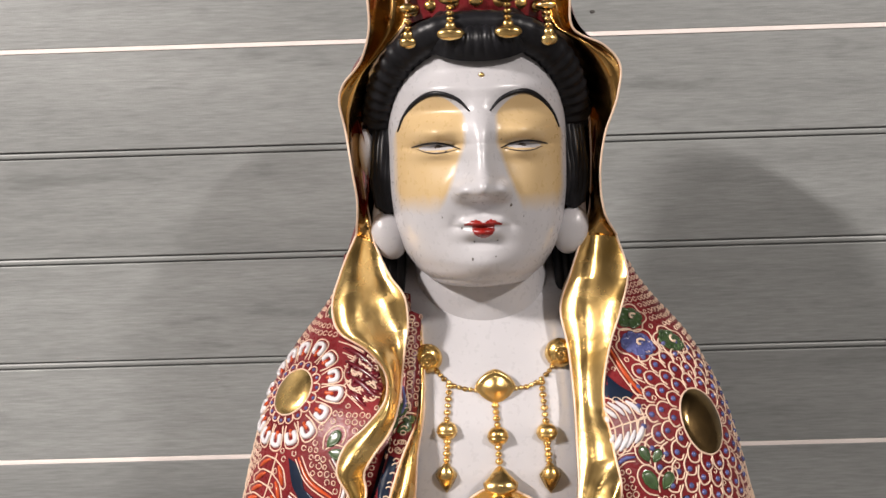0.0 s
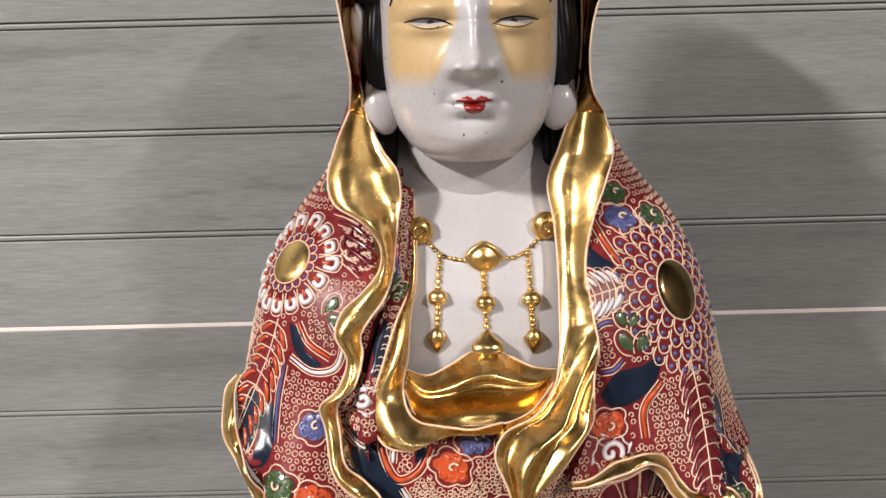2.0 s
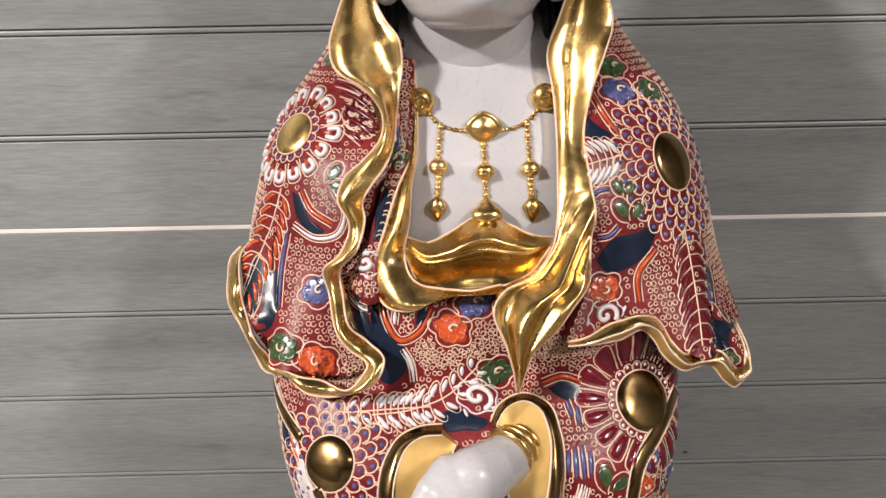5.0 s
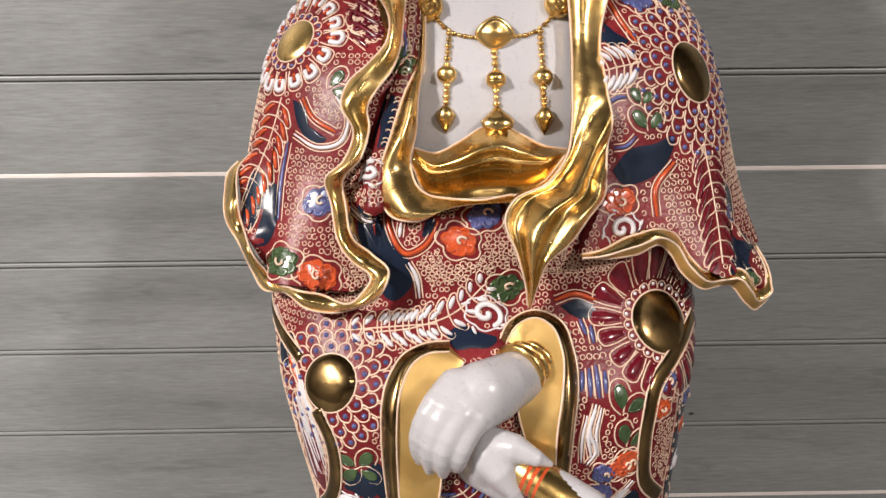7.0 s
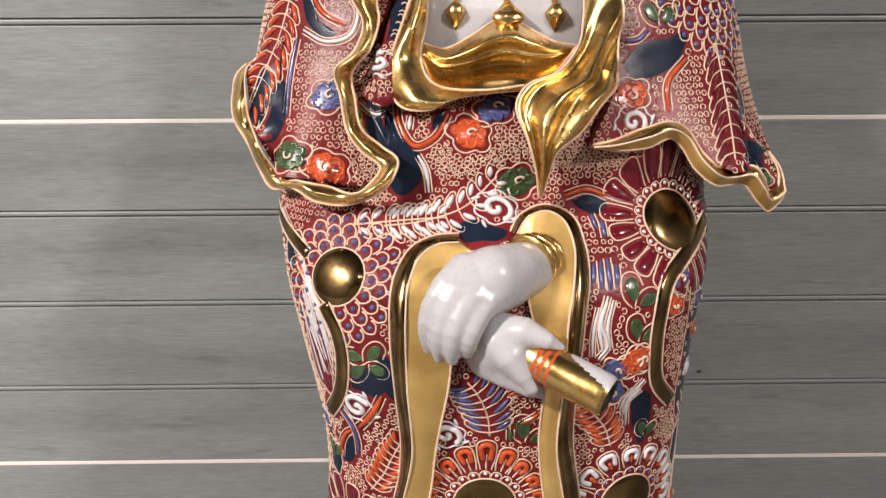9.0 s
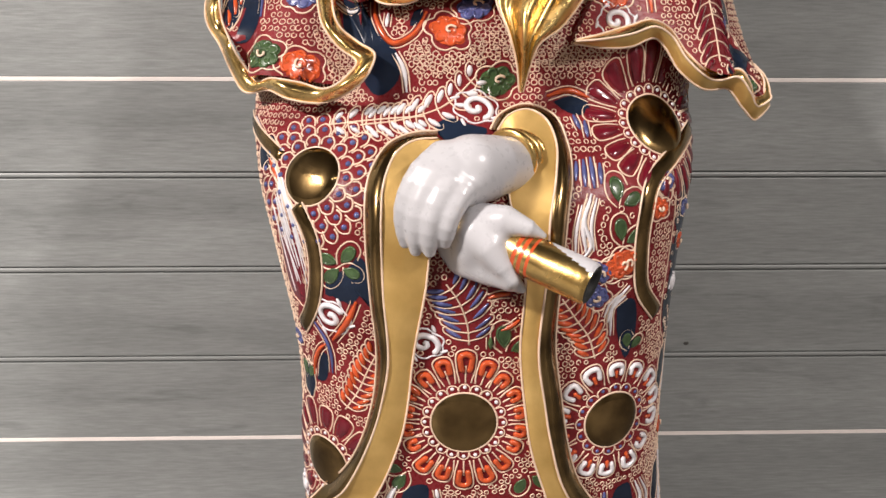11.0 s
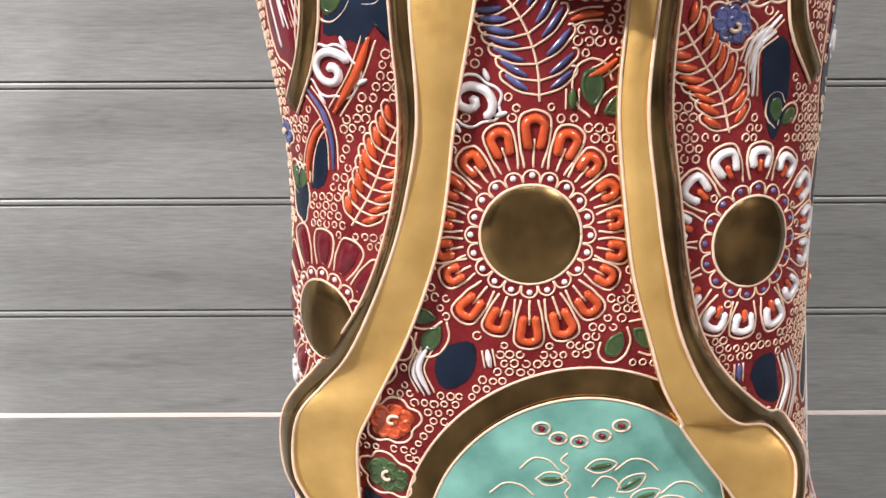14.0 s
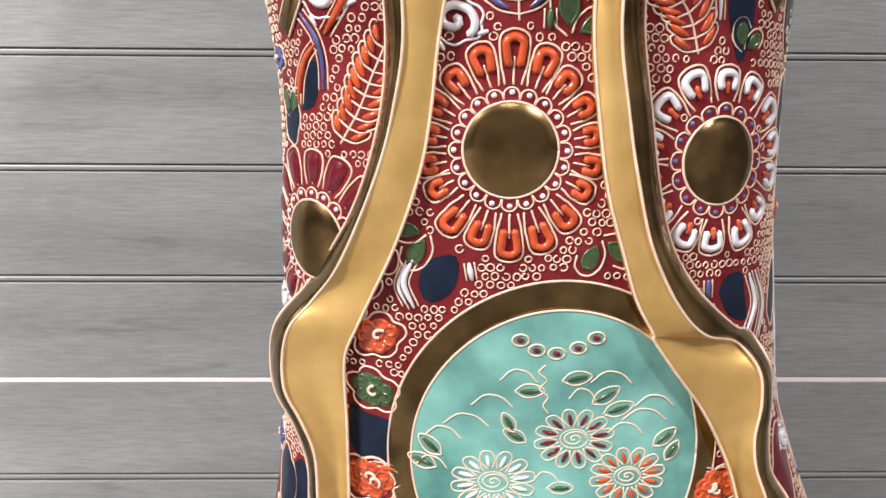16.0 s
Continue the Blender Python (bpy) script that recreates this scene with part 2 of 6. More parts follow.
def sweep(path, normals, half_w, half_t, mat, seg=10, taper=True):
    """A strap or tube along path; half_w across, half_t along the normals."""
    p = np.asarray(path, float)
    n = len(p)
    nrm = np.broadcast_to(np.asarray(normals, float), p.shape)
    t = unit(np.gradient(p, axis=0))
    b = unit(np.cross(t, nrm))
    nn = unit(np.cross(b, t))
    w = np.broadcast_to(np.asarray(half_w, float), (n,)).copy()
    h = np.broadcast_to(np.asarray(half_t, float), (n,)).copy()
    a = np.linspace(0, 2 * np.pi, seg, endpoint=False)
    rings = p[:, None] + b[:, None] * (w[:, None] * np.cos(a))[..., None] + nn[:, None] * (h[:, None] * np.sin(a))[..., None]
    if taper:
        e0, e1 = p[0] - t[0] * min(w[0], h[0]) * 0.7, p[-1] + t[-1] * min(w[-1], h[-1]) * 0.7
        rings = np.concatenate([np.repeat(e0[None, None], seg, 1), rings, np.repeat(e1[None, None], seg, 1)])
    clay.grid(rings, mat, close_u=True)


# --- lofted bodies: superellipse sections, front towards -y ---
class Loft:
    def __init__(self, rows, n, mid=0.5):
        r = np.array(rows)
        self.z, self.cx, self.hw, self.yf, self.yb, self.n, self.mid = r[:, 0], r[:, 1], r[:, 2], r[:, 3], r[:, 4], n, mid

    def sec(self, z):
        return [hermite(self.z, k, z) for k in (self.cx, self.hw, self.yf, self.yb)]

    def at(self, th, z):
        cx, hw, yf, yb = self.sec(z)
        yc = yf + (yb - yf) * self.mid
        s, c = np.sin(th), np.cos(th)
        x = cx + hw * np.sign(s) * np.abs(s) ** (2 / self.n)
        y = yc - np.where(c > 0, yc - yf, yb - yc) * np.sign(c) * np.abs(c) ** (2 / self.n)
        return np.stack([x, y, np.broadcast_to(z, x.shape)], -1)

    def front(self, x, z):
        cx, hw, yf, yb = self.sec(z)
        yc = yf + (yb - yf) * self.mid
        k = np.clip(np.abs(np.asarray(x) - cx) / hw, 0, 0.999) ** self.n
        return yc - (yc - yf) * (1 - k) ** (1 / self.n)

    def angle(self, x, z):
        cx, hw, yf, yb = self.sec(z)
        k = np.clip((np.asarray(x) - cx) / hw, -0.999, 0.999)
        return np.arcsin(np.sign(k) * np.abs(k) ** (self.n / 2))


BODY = Loft([  # z, middle x, half width, front y, back y
    (-0.1, 0.012, 0.150, 0.012, 0.20), (-0.05, 0.012, 0.152, 0.010, 0.20), (0.0, 0.014, 0.162, 0.005, 0.20), (0.02, 0.015, 0.168, -0.004, 0.20), (0.10, 0.017, 0.157, -0.014, 0.19), (0.134, 0.015, 0.146, -0.019, 0.185),
    (0.20, 0.006, 0.128, -0.026, 0.17), (0.245, 0.003, 0.122, -0.034, 0.165), (0.29, 0.0005, 0.1178, -0.041, 0.16),
    (0.36, -0.0005, 0.1168, -0.046, 0.155), (0.42, -0.0045, 0.1226, -0.051, 0.155), (0.46, -0.0058, 0.1300, -0.044, 0.16),
    (0.485, -0.006, 0.1340, -0.025, 0.165), (0.505, -0.006, 0.1350, -0.009, 0.17), (0.54, 0.0, 0.132, -0.004, 0.17),
    (0.56, 0.0, 0.126, 0.010, 0.17), (0.585, 0.0, 0.120, 0.050, 0.175), (0.62, 0.0, 0.114, 0.078, 0.18), (0.66, 0.0, 0.095, 0.100, 0.18), (0.69, 0.0, 0.075, 0.110, 0.17), (0.71, 0.0, 0.05, 0.115, 0.15)], 2.6, 0.38)
th = np.linspace(0, 2 * np.pi, 181)[:-1]
zs = np.concatenate([np.linspace(-0.1, 0.71, 180)])
body_pts = np.array([BODY.at(th, np.full_like(th, z)) for z in zs])
body_pts = np.concatenate([np.broadcast_to([[[0.012, 0.1, -0.1]]], (1, len(th), 3)), body_pts, np.broadcast_to([[[0, 0.125, 0.71]]], (1, len(th), 3))])
clay.grid(body_pts, "red", close_u=True)

CAPE = Loft([
    (0.47, 0.008, 0.168, -0.032, 0.205), (0.49, 0.006, 0.167, -0.028, 0.205), (0.515, 0.004, 0.165, -0.022, 0.205), (0.54, 0.002, 0.162, -0.011, 0.205), (0.575, 0.0, 0.158, 0.006, 0.205),
    (0.61, 0.0, 0.151, 0.017, 0.205), (0.64, 0.0, 0.142, 0.031, 0.20), (0.67, 0.001, 0.126, 0.055, 0.195), (0.70, 0.0, 0.102, 0.075, 0.185), (0.73, -0.004, 0.088, 0.085, 0.18)], 2.4, 0.42)


def cape_half(side, inner, bottom):
    """One half of the shawl: inner edge (z, x) and lower hem (angle, z), with thickness."""
    inn = np.array(inner)
    bot = []
    for x, z in bottom:
        a = abs(float(CAPE.angle(x, z)))
        if not bot or bot[-1][0] + 0.02 < a < 1.5:
            bot.append((a, z))
    bot = np.array(bot + [(1.75, 0.545 if side < 0 else 0.528), (2.8, 0.56)])
    nu, nv = 90, 80
    us, vs = np.linspace(0, 1, nu), np.linspace(0, 1, nv)
    outer, innr = np.zeros((nv, nu, 3)), np.zeros((nv, nu, 3))
    for i, v in enumerate(vs):
        z = 0.725 - v * (0.725 - 0.52)
        zz = np.full(nu, z)
        for _ in range(5):
            th_in = np.abs(CAPE.angle(np.interp(zz, inn[::-1, 0], inn[::-1, 1]), zz))
            a = th_in + (2.75 - th_in) * us
            zz = 0.725 - v * (0.725 - hermite(bot[:, 0], bot[:, 1], a))
        flare = 0.012 * np.clip((0.60 - zz) / 0.09, 0, 1) ** 2 * np.sin(a * 9 + 0.6)
        p = CAPE.at(side * a, zz)
        d = unit(p - np.array([0, 0.12, 0]) * [1, 1, 0] - [0, 0, 1] * p[:, 2:3])
        outer[i] = p + d * flare[:, None]
        innr[i] = outer[i] - d * 0.005
    clay.grid(outer, "red", flip=side > 0)
    clay.grid(innr, "ochre_gold", flip=side < 0)
    clay.grid(np.stack([outer[-1], innr[-1]]), "gold")
    clay.grid(np.stack([outer[:, 0], innr[:, 0]]), "gold" if side < 0 else "red")
    return outer


def by_height(pts):
    return [(z, x) for x, z in pts]


L_IN = [(0.73, -0.075), (0.705, -0.078)] + by_height([(-0.0690, 0.6681), (-0.0642, 0.6550), (-0.0685, 0.6419), (-0.0800, 0.6324), (-0.0836, 0.6199), (-0.0783, 0.6029), (-0.0833, 0.5873), (-0.0941, 0.5767), (-0.0917, 0.5622), (-0.0866, 0.5448), (-0.0771, 0.5343)])
L_BOT = [(-0.0714, 0.5259), (-0.0776, 0.5202), (-0.0905, 0.5133), (-0.1053, 0.5165), (-0.1201, 0.5181), (-0.1299, 0.5176), (-0.1348, 0.5239), (-0.1427, 0.5302), (-0.1487, 0.5416), (-0.1510, 0.5567)]
R_IN = [(0.73, 0.066), (0.705, 0.066), (0.674, 0.064), (0.62, 0.062), (0.59, 0.064), (0.56, 0.058), (0.54, 0.045), (0.515, 0.04)]
R_BOT = [(0.0447, 0.5366), (0.0607, 0.5398), (0.0769, 0.5438), (0.0899, 0.5462), (0.1013, 0.5415), (0.1094, 0.5301), (0.1181, 0.5222), (0.1338, 0.5182), (0.1432, 0.5171)]
L_BOT = sorted(L_BOT, key=lambda p: -p[0])
R_BOT = sorted(R_BOT)
left_cape = cape_half(-1, L_IN, L_BOT)
right_cape = cape_half(1, R_IN, R_BOT)


def strap(path, normals, half_w, half_t, mat, line="cream", seg=12, lines=(-1, 1)):
    """A gold strap with fine raised slip lines along its edges."""
    sweep(path, normals, half_w, half_t, mat, seg)
    p = np.asarray(path)
    nrm = np.broadcast_to(np.asarray(normals, float), p.shape)
    b = unit(np.cross(unit(np.gradient(p, axis=0)), nrm))
    w = np.broadcast_to(np.asarray(half_w, float), (len(p),))
    for s in lines:
        sweep(p + b * (w * s)[:, None] + nrm * 0.0006, nrm, 0.0006, 0.0006, line, 5)


FRONT = np.array([0.0, -1.0, 0.15])

def ribbon(edge_a, edge_b, mat, n=200, cols=14, lift=0.0, belly=0.0, wave=None, lines=(True, True), thick=0.003):
    """A draped band between two edges, point by point; belly bows it forward, wave(s, u) folds it."""
    a, b = np.asarray(edge_a, float), np.asarray(edge_b, float)
    m = (a + b) / 2
    d = np.concatenate([[0], np.cumsum(np.linalg.norm(np.diff(m, axis=0), axis=1))])
    s = np.linspace(0, d[-1], n)
    a, b = [np.stack([hermite(d, e[:, k], s) for k in range(3)], 1) for e in (a, b)]
    u = np.linspace(0, 1, cols)
    g = a[:, None] * (1 - u)[None, :, None] + b[:, None] * u[None, :, None]
    sv, uv = np.meshgrid(s / d[-1], u, indexing="ij")
    g[..., 1] -= lift + belly * 4 * uv * (1 - uv)
    if wave is not None:
        g[..., 1] -= wave(sv, uv)
    clay.grid(g, mat)
    low = g + np.array([0, thick, 0])
    clay.grid(low, mat, flip=True)
    for e in (0, -1):
        clay.grid(np.stack([g[:, e], low[:, e]]), mat)
        clay.grid(np.stack([g[e], low[e]]), mat)
        if lines[e]:
            sweep(g[:, e] - [0, 0.0004, 0], FRONT, 0.00065, 0.00065, "cream", 6)
    return g


# shawl edge, bearer's right: one ruffled gold band from the hood's fold down the front, along the hem and round the side
edge_in = ([(-0.0800, 0.0820, 0.7407)] + [(-0.0881, 0.0700, 0.7201)] + [(-0.0921, 0.0600, 0.7033)] + [(-0.0873, 0.0520, 0.6888)] + [(-0.0725, 0.0470, 0.6800), (-0.0627, 0.0470, 0.6672)] + [(-0.0624, 0.0442, 0.6515), (-0.0737, 0.0363, 0.6380), (-0.0852, 0.0337, 0.6278), (-0.0890, 0.0298, 0.6164)]
           + [(-0.0825, 0.0226, 0.6026), (-0.0875, 0.0192, 0.5870), (-0.0987, 0.0190, 0.5762), (-0.0960, 0.0117, 0.5617), (-0.0908, 0.0017, 0.5443), (-0.0822, -0.0059, 0.5327), (-0.0728, -0.0114, 0.5252), (-0.0780, -0.0131, 0.5181), (-0.0906, -0.0117, 0.5114), (-0.1053, -0.0053, 0.5146), (-0.1201, 0.0027, 0.5165), (-0.1313, 0.0095, 0.5145), (-0.1383, 0.0182, 0.5225)] + [(-0.1457, 0.0180, 0.5367)] + [(-0.1528, 0.0300, 0.5461)] + [(-0.1548, 0.0400, 0.5609)] + [(-0.1565, 0.0500, 0.5752)] + [(-0.1524, 0.0580, 0.5804)])
edge_out = ([(-0.0690, 0.0800, 0.7355)] + [(-0.0589, 0.0640, 0.7168)] + [(-0.0509, 0.0560, 0.7061)] + [(-0.0493, 0.0520, 0.6904)] + [(-0.0514, 0.0470, 0.6768), (-0.0532, 0.0470, 0.6637)] + [(-0.0552, 0.0398, 0.6477), (-0.0602, 0.0316, 0.6344), (-0.0684, 0.0282, 0.6245), (-0.0744, 0.0252, 0.6146)]
            + [(-0.0735, 0.0207, 0.6031), (-0.0780, 0.0172, 0.5883), (-0.0895, 0.0153, 0.5740), (-0.0872, 0.0081, 0.5596), (-0.0821, -0.0009, 0.5437), (-0.0720, -0.0069, 0.5356), (-0.0627, -0.0118, 0.5289), (-0.0672, -0.0154, 0.5181), (-0.0898, -0.0136, 0.5041), (-0.1093, -0.0059, 0.5053), (-0.1242, 0.0033, 0.5095), (-0.1388, 0.0144, 0.5076), (-0.1469, 0.0256, 0.5162)] + [(-0.1540, 0.0220, 0.5327)] + [(-0.1619, 0.0340, 0.5442)] + [(-0.1654, 0.0440, 0.5592)] + [(-0.1653, 0.0540, 0.5705)] + [(-0.1592, 0.0620, 0.5769)])
ribbon(edge_in, edge_out, "gold", 380, 16, 0.0045, 0.0015,
       lambda s, u: np.interp(s, [0, 0.06, 0.14, 0.22, 0.3, 1], [0.0008, 0.005, 0.008, 0.005, 0.003, 0.003]) * np.sin(u * np.interp(s, [0, 0.12, 0.3, 1], [5.5, 5.0, 3.6, 3.0]) + 0.6) + 0.0035 * np.sin(s * 62 + u * 1.6) * np.clip((s - 0.25) * 8, 0, 1))
# bearer's left: ruffled sleeve hem, bright above and matte below
hem_in = [(0.0447, -0.0108, 0.5372), (0.0608, -0.0073, 0.5407), (0.0766, -0.0024, 0.5450), (0.0893, 0.0022, 0.5481), (0.1018, 0.0037, 0.5432), (0.1102, 0.0008, 0.5308), (0.1182, 0.0005, 0.5231), (0.1339, 0.0076, 0.5191)] + [(0.1410, 0.0040, 0.5219)] + [(0.1486, 0.0060, 0.5146)] + [(0.1561, 0.0100, 0.5059), (0.1603, 0.0100, 0.5070)] + [(0.1632, 0.0180, 0.5120)] + [(0.1631, 0.0280, 0.5203)] + [(0.1628, 0.0400, 0.5247)]
hem_out = [(0.0449, -0.0116, 0.5355), (0.0603, -0.0109, 0.5332), (0.0776, -0.0077, 0.5337), (0.0922, -0.0018, 0.5382), (0.0990, -0.0028, 0.5321), (0.1063, -0.0055, 0.5209), (0.1174, -0.0044, 0.5122), (0.1289, 0.0009, 0.5101)] + [(0.1368, 0.0020, 0.5107)] + [(0.1482, 0.0040, 0.4991)] + [(0.1580, 0.0080, 0.4926)] + [(0.1671, 0.0120, 0.4995)] + [(0.1692, 0.0200, 0.5025)] + [(0.1696, 0.0320, 0.5138)] + [(0.1679, 0.0440, 0.5224)]
hem_mid = (np.array(hem_in) * 0.62 + np.array(hem_out) * 0.38) - np.array([0, 0.0045, 0])
ribbon(hem_in, hem_mid, "gold", 240, 10, 0.0025, 0.0012, lambda s, u: 0.0025 * np.sin(s * 30) * (1 - 0.5 * u), lines=(True, True))
ribbon(hem_mid, np.array(hem_out) + np.array([0, 0.004, 0]), "ochre_gold", 240, 10, 0.0025, 0.0008, lambda s, u: 0.00125 * np.sin(s * 30), lines=(False, True))
# patterned corners of the shawl that flare out to the hems
ribbon(edge_in[19:28], [(-0.0997, -0.0031, 0.5265), (-0.1087, 0.0021, 0.5301), (-0.1172, 0.0079, 0.5339), (-0.1226, 0.0131, 0.5388), (-0.1289, 0.0206, 0.5465), (-0.1322, 0.0271, 0.5557), (-0.1339, 0.0330, 0.5656), (-0.1347, 0.0387, 0.5773), (-0.1328, 0.0422, 0.5904)], "red", 60, 12, 0.0025, 0.001, lines=(False, False))
ribbon(hem_in[7:15], [(0.1283, 0.0086, 0.5285), (0.1328, 0.0119, 0.5292), (0.1366, 0.0133, 0.5267), (0.1392, 0.0143, 0.5248), (0.1423, 0.0174, 0.5257), (0.1430, 0.0206, 0.5303), (0.1426, 0.0241, 0.5371), (0.1413, 0.0274, 0.5452)], "red", 60, 12, 0.0015, 0.001, lines=(False, False))
# gold collar band down the bearer's left side of the chest, fanning out into the pleated knot
col_in = ([(0.0560, 0.0820, 0.7368)] + [(0.0470, 0.0740, 0.7157)] + [(0.0401, 0.0700, 0.6961)] + [(0.0427, 0.0600, 0.6744)] + [(0.0439, 0.0470, 0.6477)]
          + [(0.0428, 0.0310, 0.6252)] + [(0.0412, 0.0180, 0.6030)] + [(0.0376, 0.0100, 0.5894)] + [(0.0261, 0.0000, 0.5769)] + [(0.0065, -0.0080, 0.5688)] + [(0.0015, -0.0140, 0.5570)] + [(0.0078, -0.0190, 0.5413)] + [(0.0127, -0.0210, 0.5237)] + [(0.0145, -0.0200, 0.5104)])
col_out = ([(0.0769, 0.0840, 0.7360)] + [(0.0820, 0.0740, 0.7130)] + [(0.0752, 0.0620, 0.6948)] + [(0.0668, 0.0540, 0.6751)] + [(0.0607, 0.0440, 0.6482)]
           + [(0.0624, 0.0280, 0.6254)] + [(0.0637, 0.0160, 0.6031)] + [(0.0595, 0.0080, 0.5853)] + [(0.0596, 0.0010, 0.5691)] + [(0.0485, -0.0100, 0.5575)] + [(0.0369, -0.0140, 0.5435)] + [(0.0250, -0.0180, 0.5351)] + [(0.0198, -0.0200, 0.5232)] + [(0.0164, -0.0200, 0.5103)])
ribbon(col_in, col_out, "gold", 320, 40, 0.002, 0.0035,
       lambda s, u: np.interp(s, [0, 0.1, 0.25, 0.45, 0.58, 0.68, 0.8, 0.92, 1], [0.002, 0.005, 0.003, 0.0015, 0.002, 0.0038, 0.0042, 0.0025, 0.0005]) * np.sin(u * np.interp(s, [0, 0.2, 0.5, 0.68, 1], [5, 4.5, 3.5, 15.0, 13.0]) + np.interp(s, [0, 1], [0.3, 2.2]))
       + np.interp(s, [0.6, 0.72, 0.85, 1], [0, 0.006, 0.007, 0.001]) * np.sin(np.pi * u), thick=0.006)


# --- chest and neck ---
def chest_y(x, z):
    return np.interp(z, [0.57, 0.585, 0.607, 0.63, 0.65, 0.69, 0.70, 0.73], [0.031, 0.032, 0.035, 0.043, 0.053, 0.074, 0.082, 0.120]) + 2.2 * np.asarray(x) ** 2


xs, zz = np.meshgrid(np.linspace(-0.062, 0.062, 50), np.linspace(0.565, 0.73, 60))
clay.grid(np.stack([xs, chest_y(xs, zz), zz], -1), "porcelain")
NECK = Loft([(0.65, -0.002, 0.064, 0.079, 0.16), (0.668, -0.002, 0.055, 0.0765, 0.155), (0.684, -0.003, 0.0475, 0.0735, 0.15), (0.70, -0.004, 0.0432, 0.0690, 0.15), (0.715, -0.005, 0.0418, 0.0645, 0.15), (0.73, -0.005, 0.042, 0.062, 0.15), (0.76, -0.005, 0.042, 0.06, 0.15)], 2.0)
clay.grid([NECK.at(th[::3], np.full(60, z)) for z in np.linspace(0.65, 0.76, 36)], "porcelain", close_u=True)

# --- head ---
HEAD = Loft([(0.7085, -0.006, 0.004, 0.070, 0.09), (0.711, -0.006, 0.022, 0.053, 0.105), (0.7165, -0.006, 0.0330, 0.0425, 0.12), (0.726, -0.006, 0.0425, 0.0355, 0.14), (0.74, -0.006, 0.0490, 0.032, 0.15), (0.76, -0.006, 0.0530, 0.0305, 0.155),
             (0.79, -0.006, 0.0540, 0.031, 0.16), (0.815, -0.006, 0.0530, 0.033, 0.16), (0.835, -0.006, 0.049, 0.038, 0.16), (0.855, -0.006, 0.040, 0.05, 0.15), (0.872, -0.006, 0.02, 0.075, 0.13)], 2.15, 0.5)


def bump2(x, z, cx, cz, rx, rz):
    return np.exp(-(((x - cx) / rx) ** 2 + ((z - cz) / rz) ** 2))


def face_relief(x, z):
    """How far the face stands out over the plain head, in metres."""
    x = x + 0.006
    r = 0 * x
    # nose: bridge widening to the tip and wings
    ridge = np.interp(z, [0.7565, 0.7595, 0.7620, 0.7655, 0.771, 0.786, 0.80, 0.815, 0.83], [0, 0.0025, 0.0085, 0.0140, 0.0158, 0.0115, 0.007, 0.003, 0])
    wide = np.interp(z, [0.760, 0.769, 0.782, 0.80, 0.82], [0.0100, 0.0100, 0.0080, 0.0076, 0.012])
    r = r + ridge * np.exp(-np.abs(x / wide) ** 2.0) + 0.0070 * bump2(x, z, 0, 0.7675, 0.0080, 0.0058)
    for sgn in (-1, 1):
        a = sgn * x
        r = r + 0.0085 * bump2(a, z, 0.0115, 0.7668, 0.0048, 0.0046)          # nostril wing
        r = r - 0.0010 * bump2(a, z, 0.0145, 0.790, 0.007, 0.010)             # inner eye hollow
        r = r + 0.0088 * bump2(a, z, 0.0255, 0.7978, 0.0150, 0.0060)          # upper lid
        r = r + 0.0034 * bump2(a, z, 0.0245, 0.7868, 0.0135, 0.0034)           # lower lid
        r = r - 0.0038 * bump2(a, z, 0.0245, 0.7908, 0.0130, 0.0016)          # the slit
        r = r + 0.0030 * bump2(a, z, 0.024, 0.8215, 0.020, 0.0048) - 0.0030 * bump2(a, z, 0.026, 0.8095, 0.018, 0.0042)              # brow bone
        r = r + 0.0020 * bump2(a, z, 0.028, 0.766, 0.016, 0.016)              # cheek
        r = r - 0.0016 * bump2(a, z, 0.0145, 0.7490, 0.0035, 0.0040)          # mouth corner
    r = r + 0.0050 * bump2(x, z, 0, 0.7492, 0.0112, 0.0024) + 0.0050 * bump2(x, z, 0, 0.7440, 0.0078, 0.0032)
    r = r - 0.0022 * bump2(x, z, 0, 0.7470, 0.010, 0.0010) - 0.0012 * bump2(x, z, 0, 0.7538, 0.0026, 0.0028)
    r = r - 0.0022 * bump2(x, z, 0, 0.7382, 0.010, 0.0028) + 0.0035 * bump2(x, z, 0, 0.726, 0.013, 0.007)
    return r


def face_point(x, z, off=0.0):
    return np.stack([x, HEAD.front(x, z) - face_relief(x, z) - off, z], -1)


fth = np.concatenate([np.linspace(-1.45, 1.45, 230), np.linspace(1.5, 2 * np.pi - 1.5, 40)])
fz = np.concatenate([np.linspace(0.7085, 0.72, 24), np.linspace(0.721, 0.84, 210), np.linspace(0.842, 0.872, 20)])
rows = []
for z in fz:
    p = HEAD.at(fth, np.full_like(fth, z))
    fade = np.clip(np.cos(fth), 0, 1) ** 0.5
    p[:, 1] -= face_relief(p[:, 0], p[:, 2]) * fade
    rows.append(p)
rows = np.array(rows)
nr, nc = rows.shape[:2]
mats = []
for r in range(nr - 1):
    for c in range(nc):
        x, y, z = rows[r, c]
        x += 0.006
        up = 0.7477 + 0.0030 * np.exp(-((abs(x) - 0.0036) / 0.0058) ** 2) - 0.0010 * np.exp(-((x / 0.0016) ** 2))
        lo = 0.7473 - (0.0066 * math.sqrt(max(0.0, 1 - (x / 0.0064) ** 2)) if abs(x) < 0.0064 else 0.0)
        mats.append(MAT_INDEX["lip" if y < 0.06 and abs(x) < 0.0102 - 0.5 * max(0.0, z - 0.7489) and lo < z < up else "porcelain"])
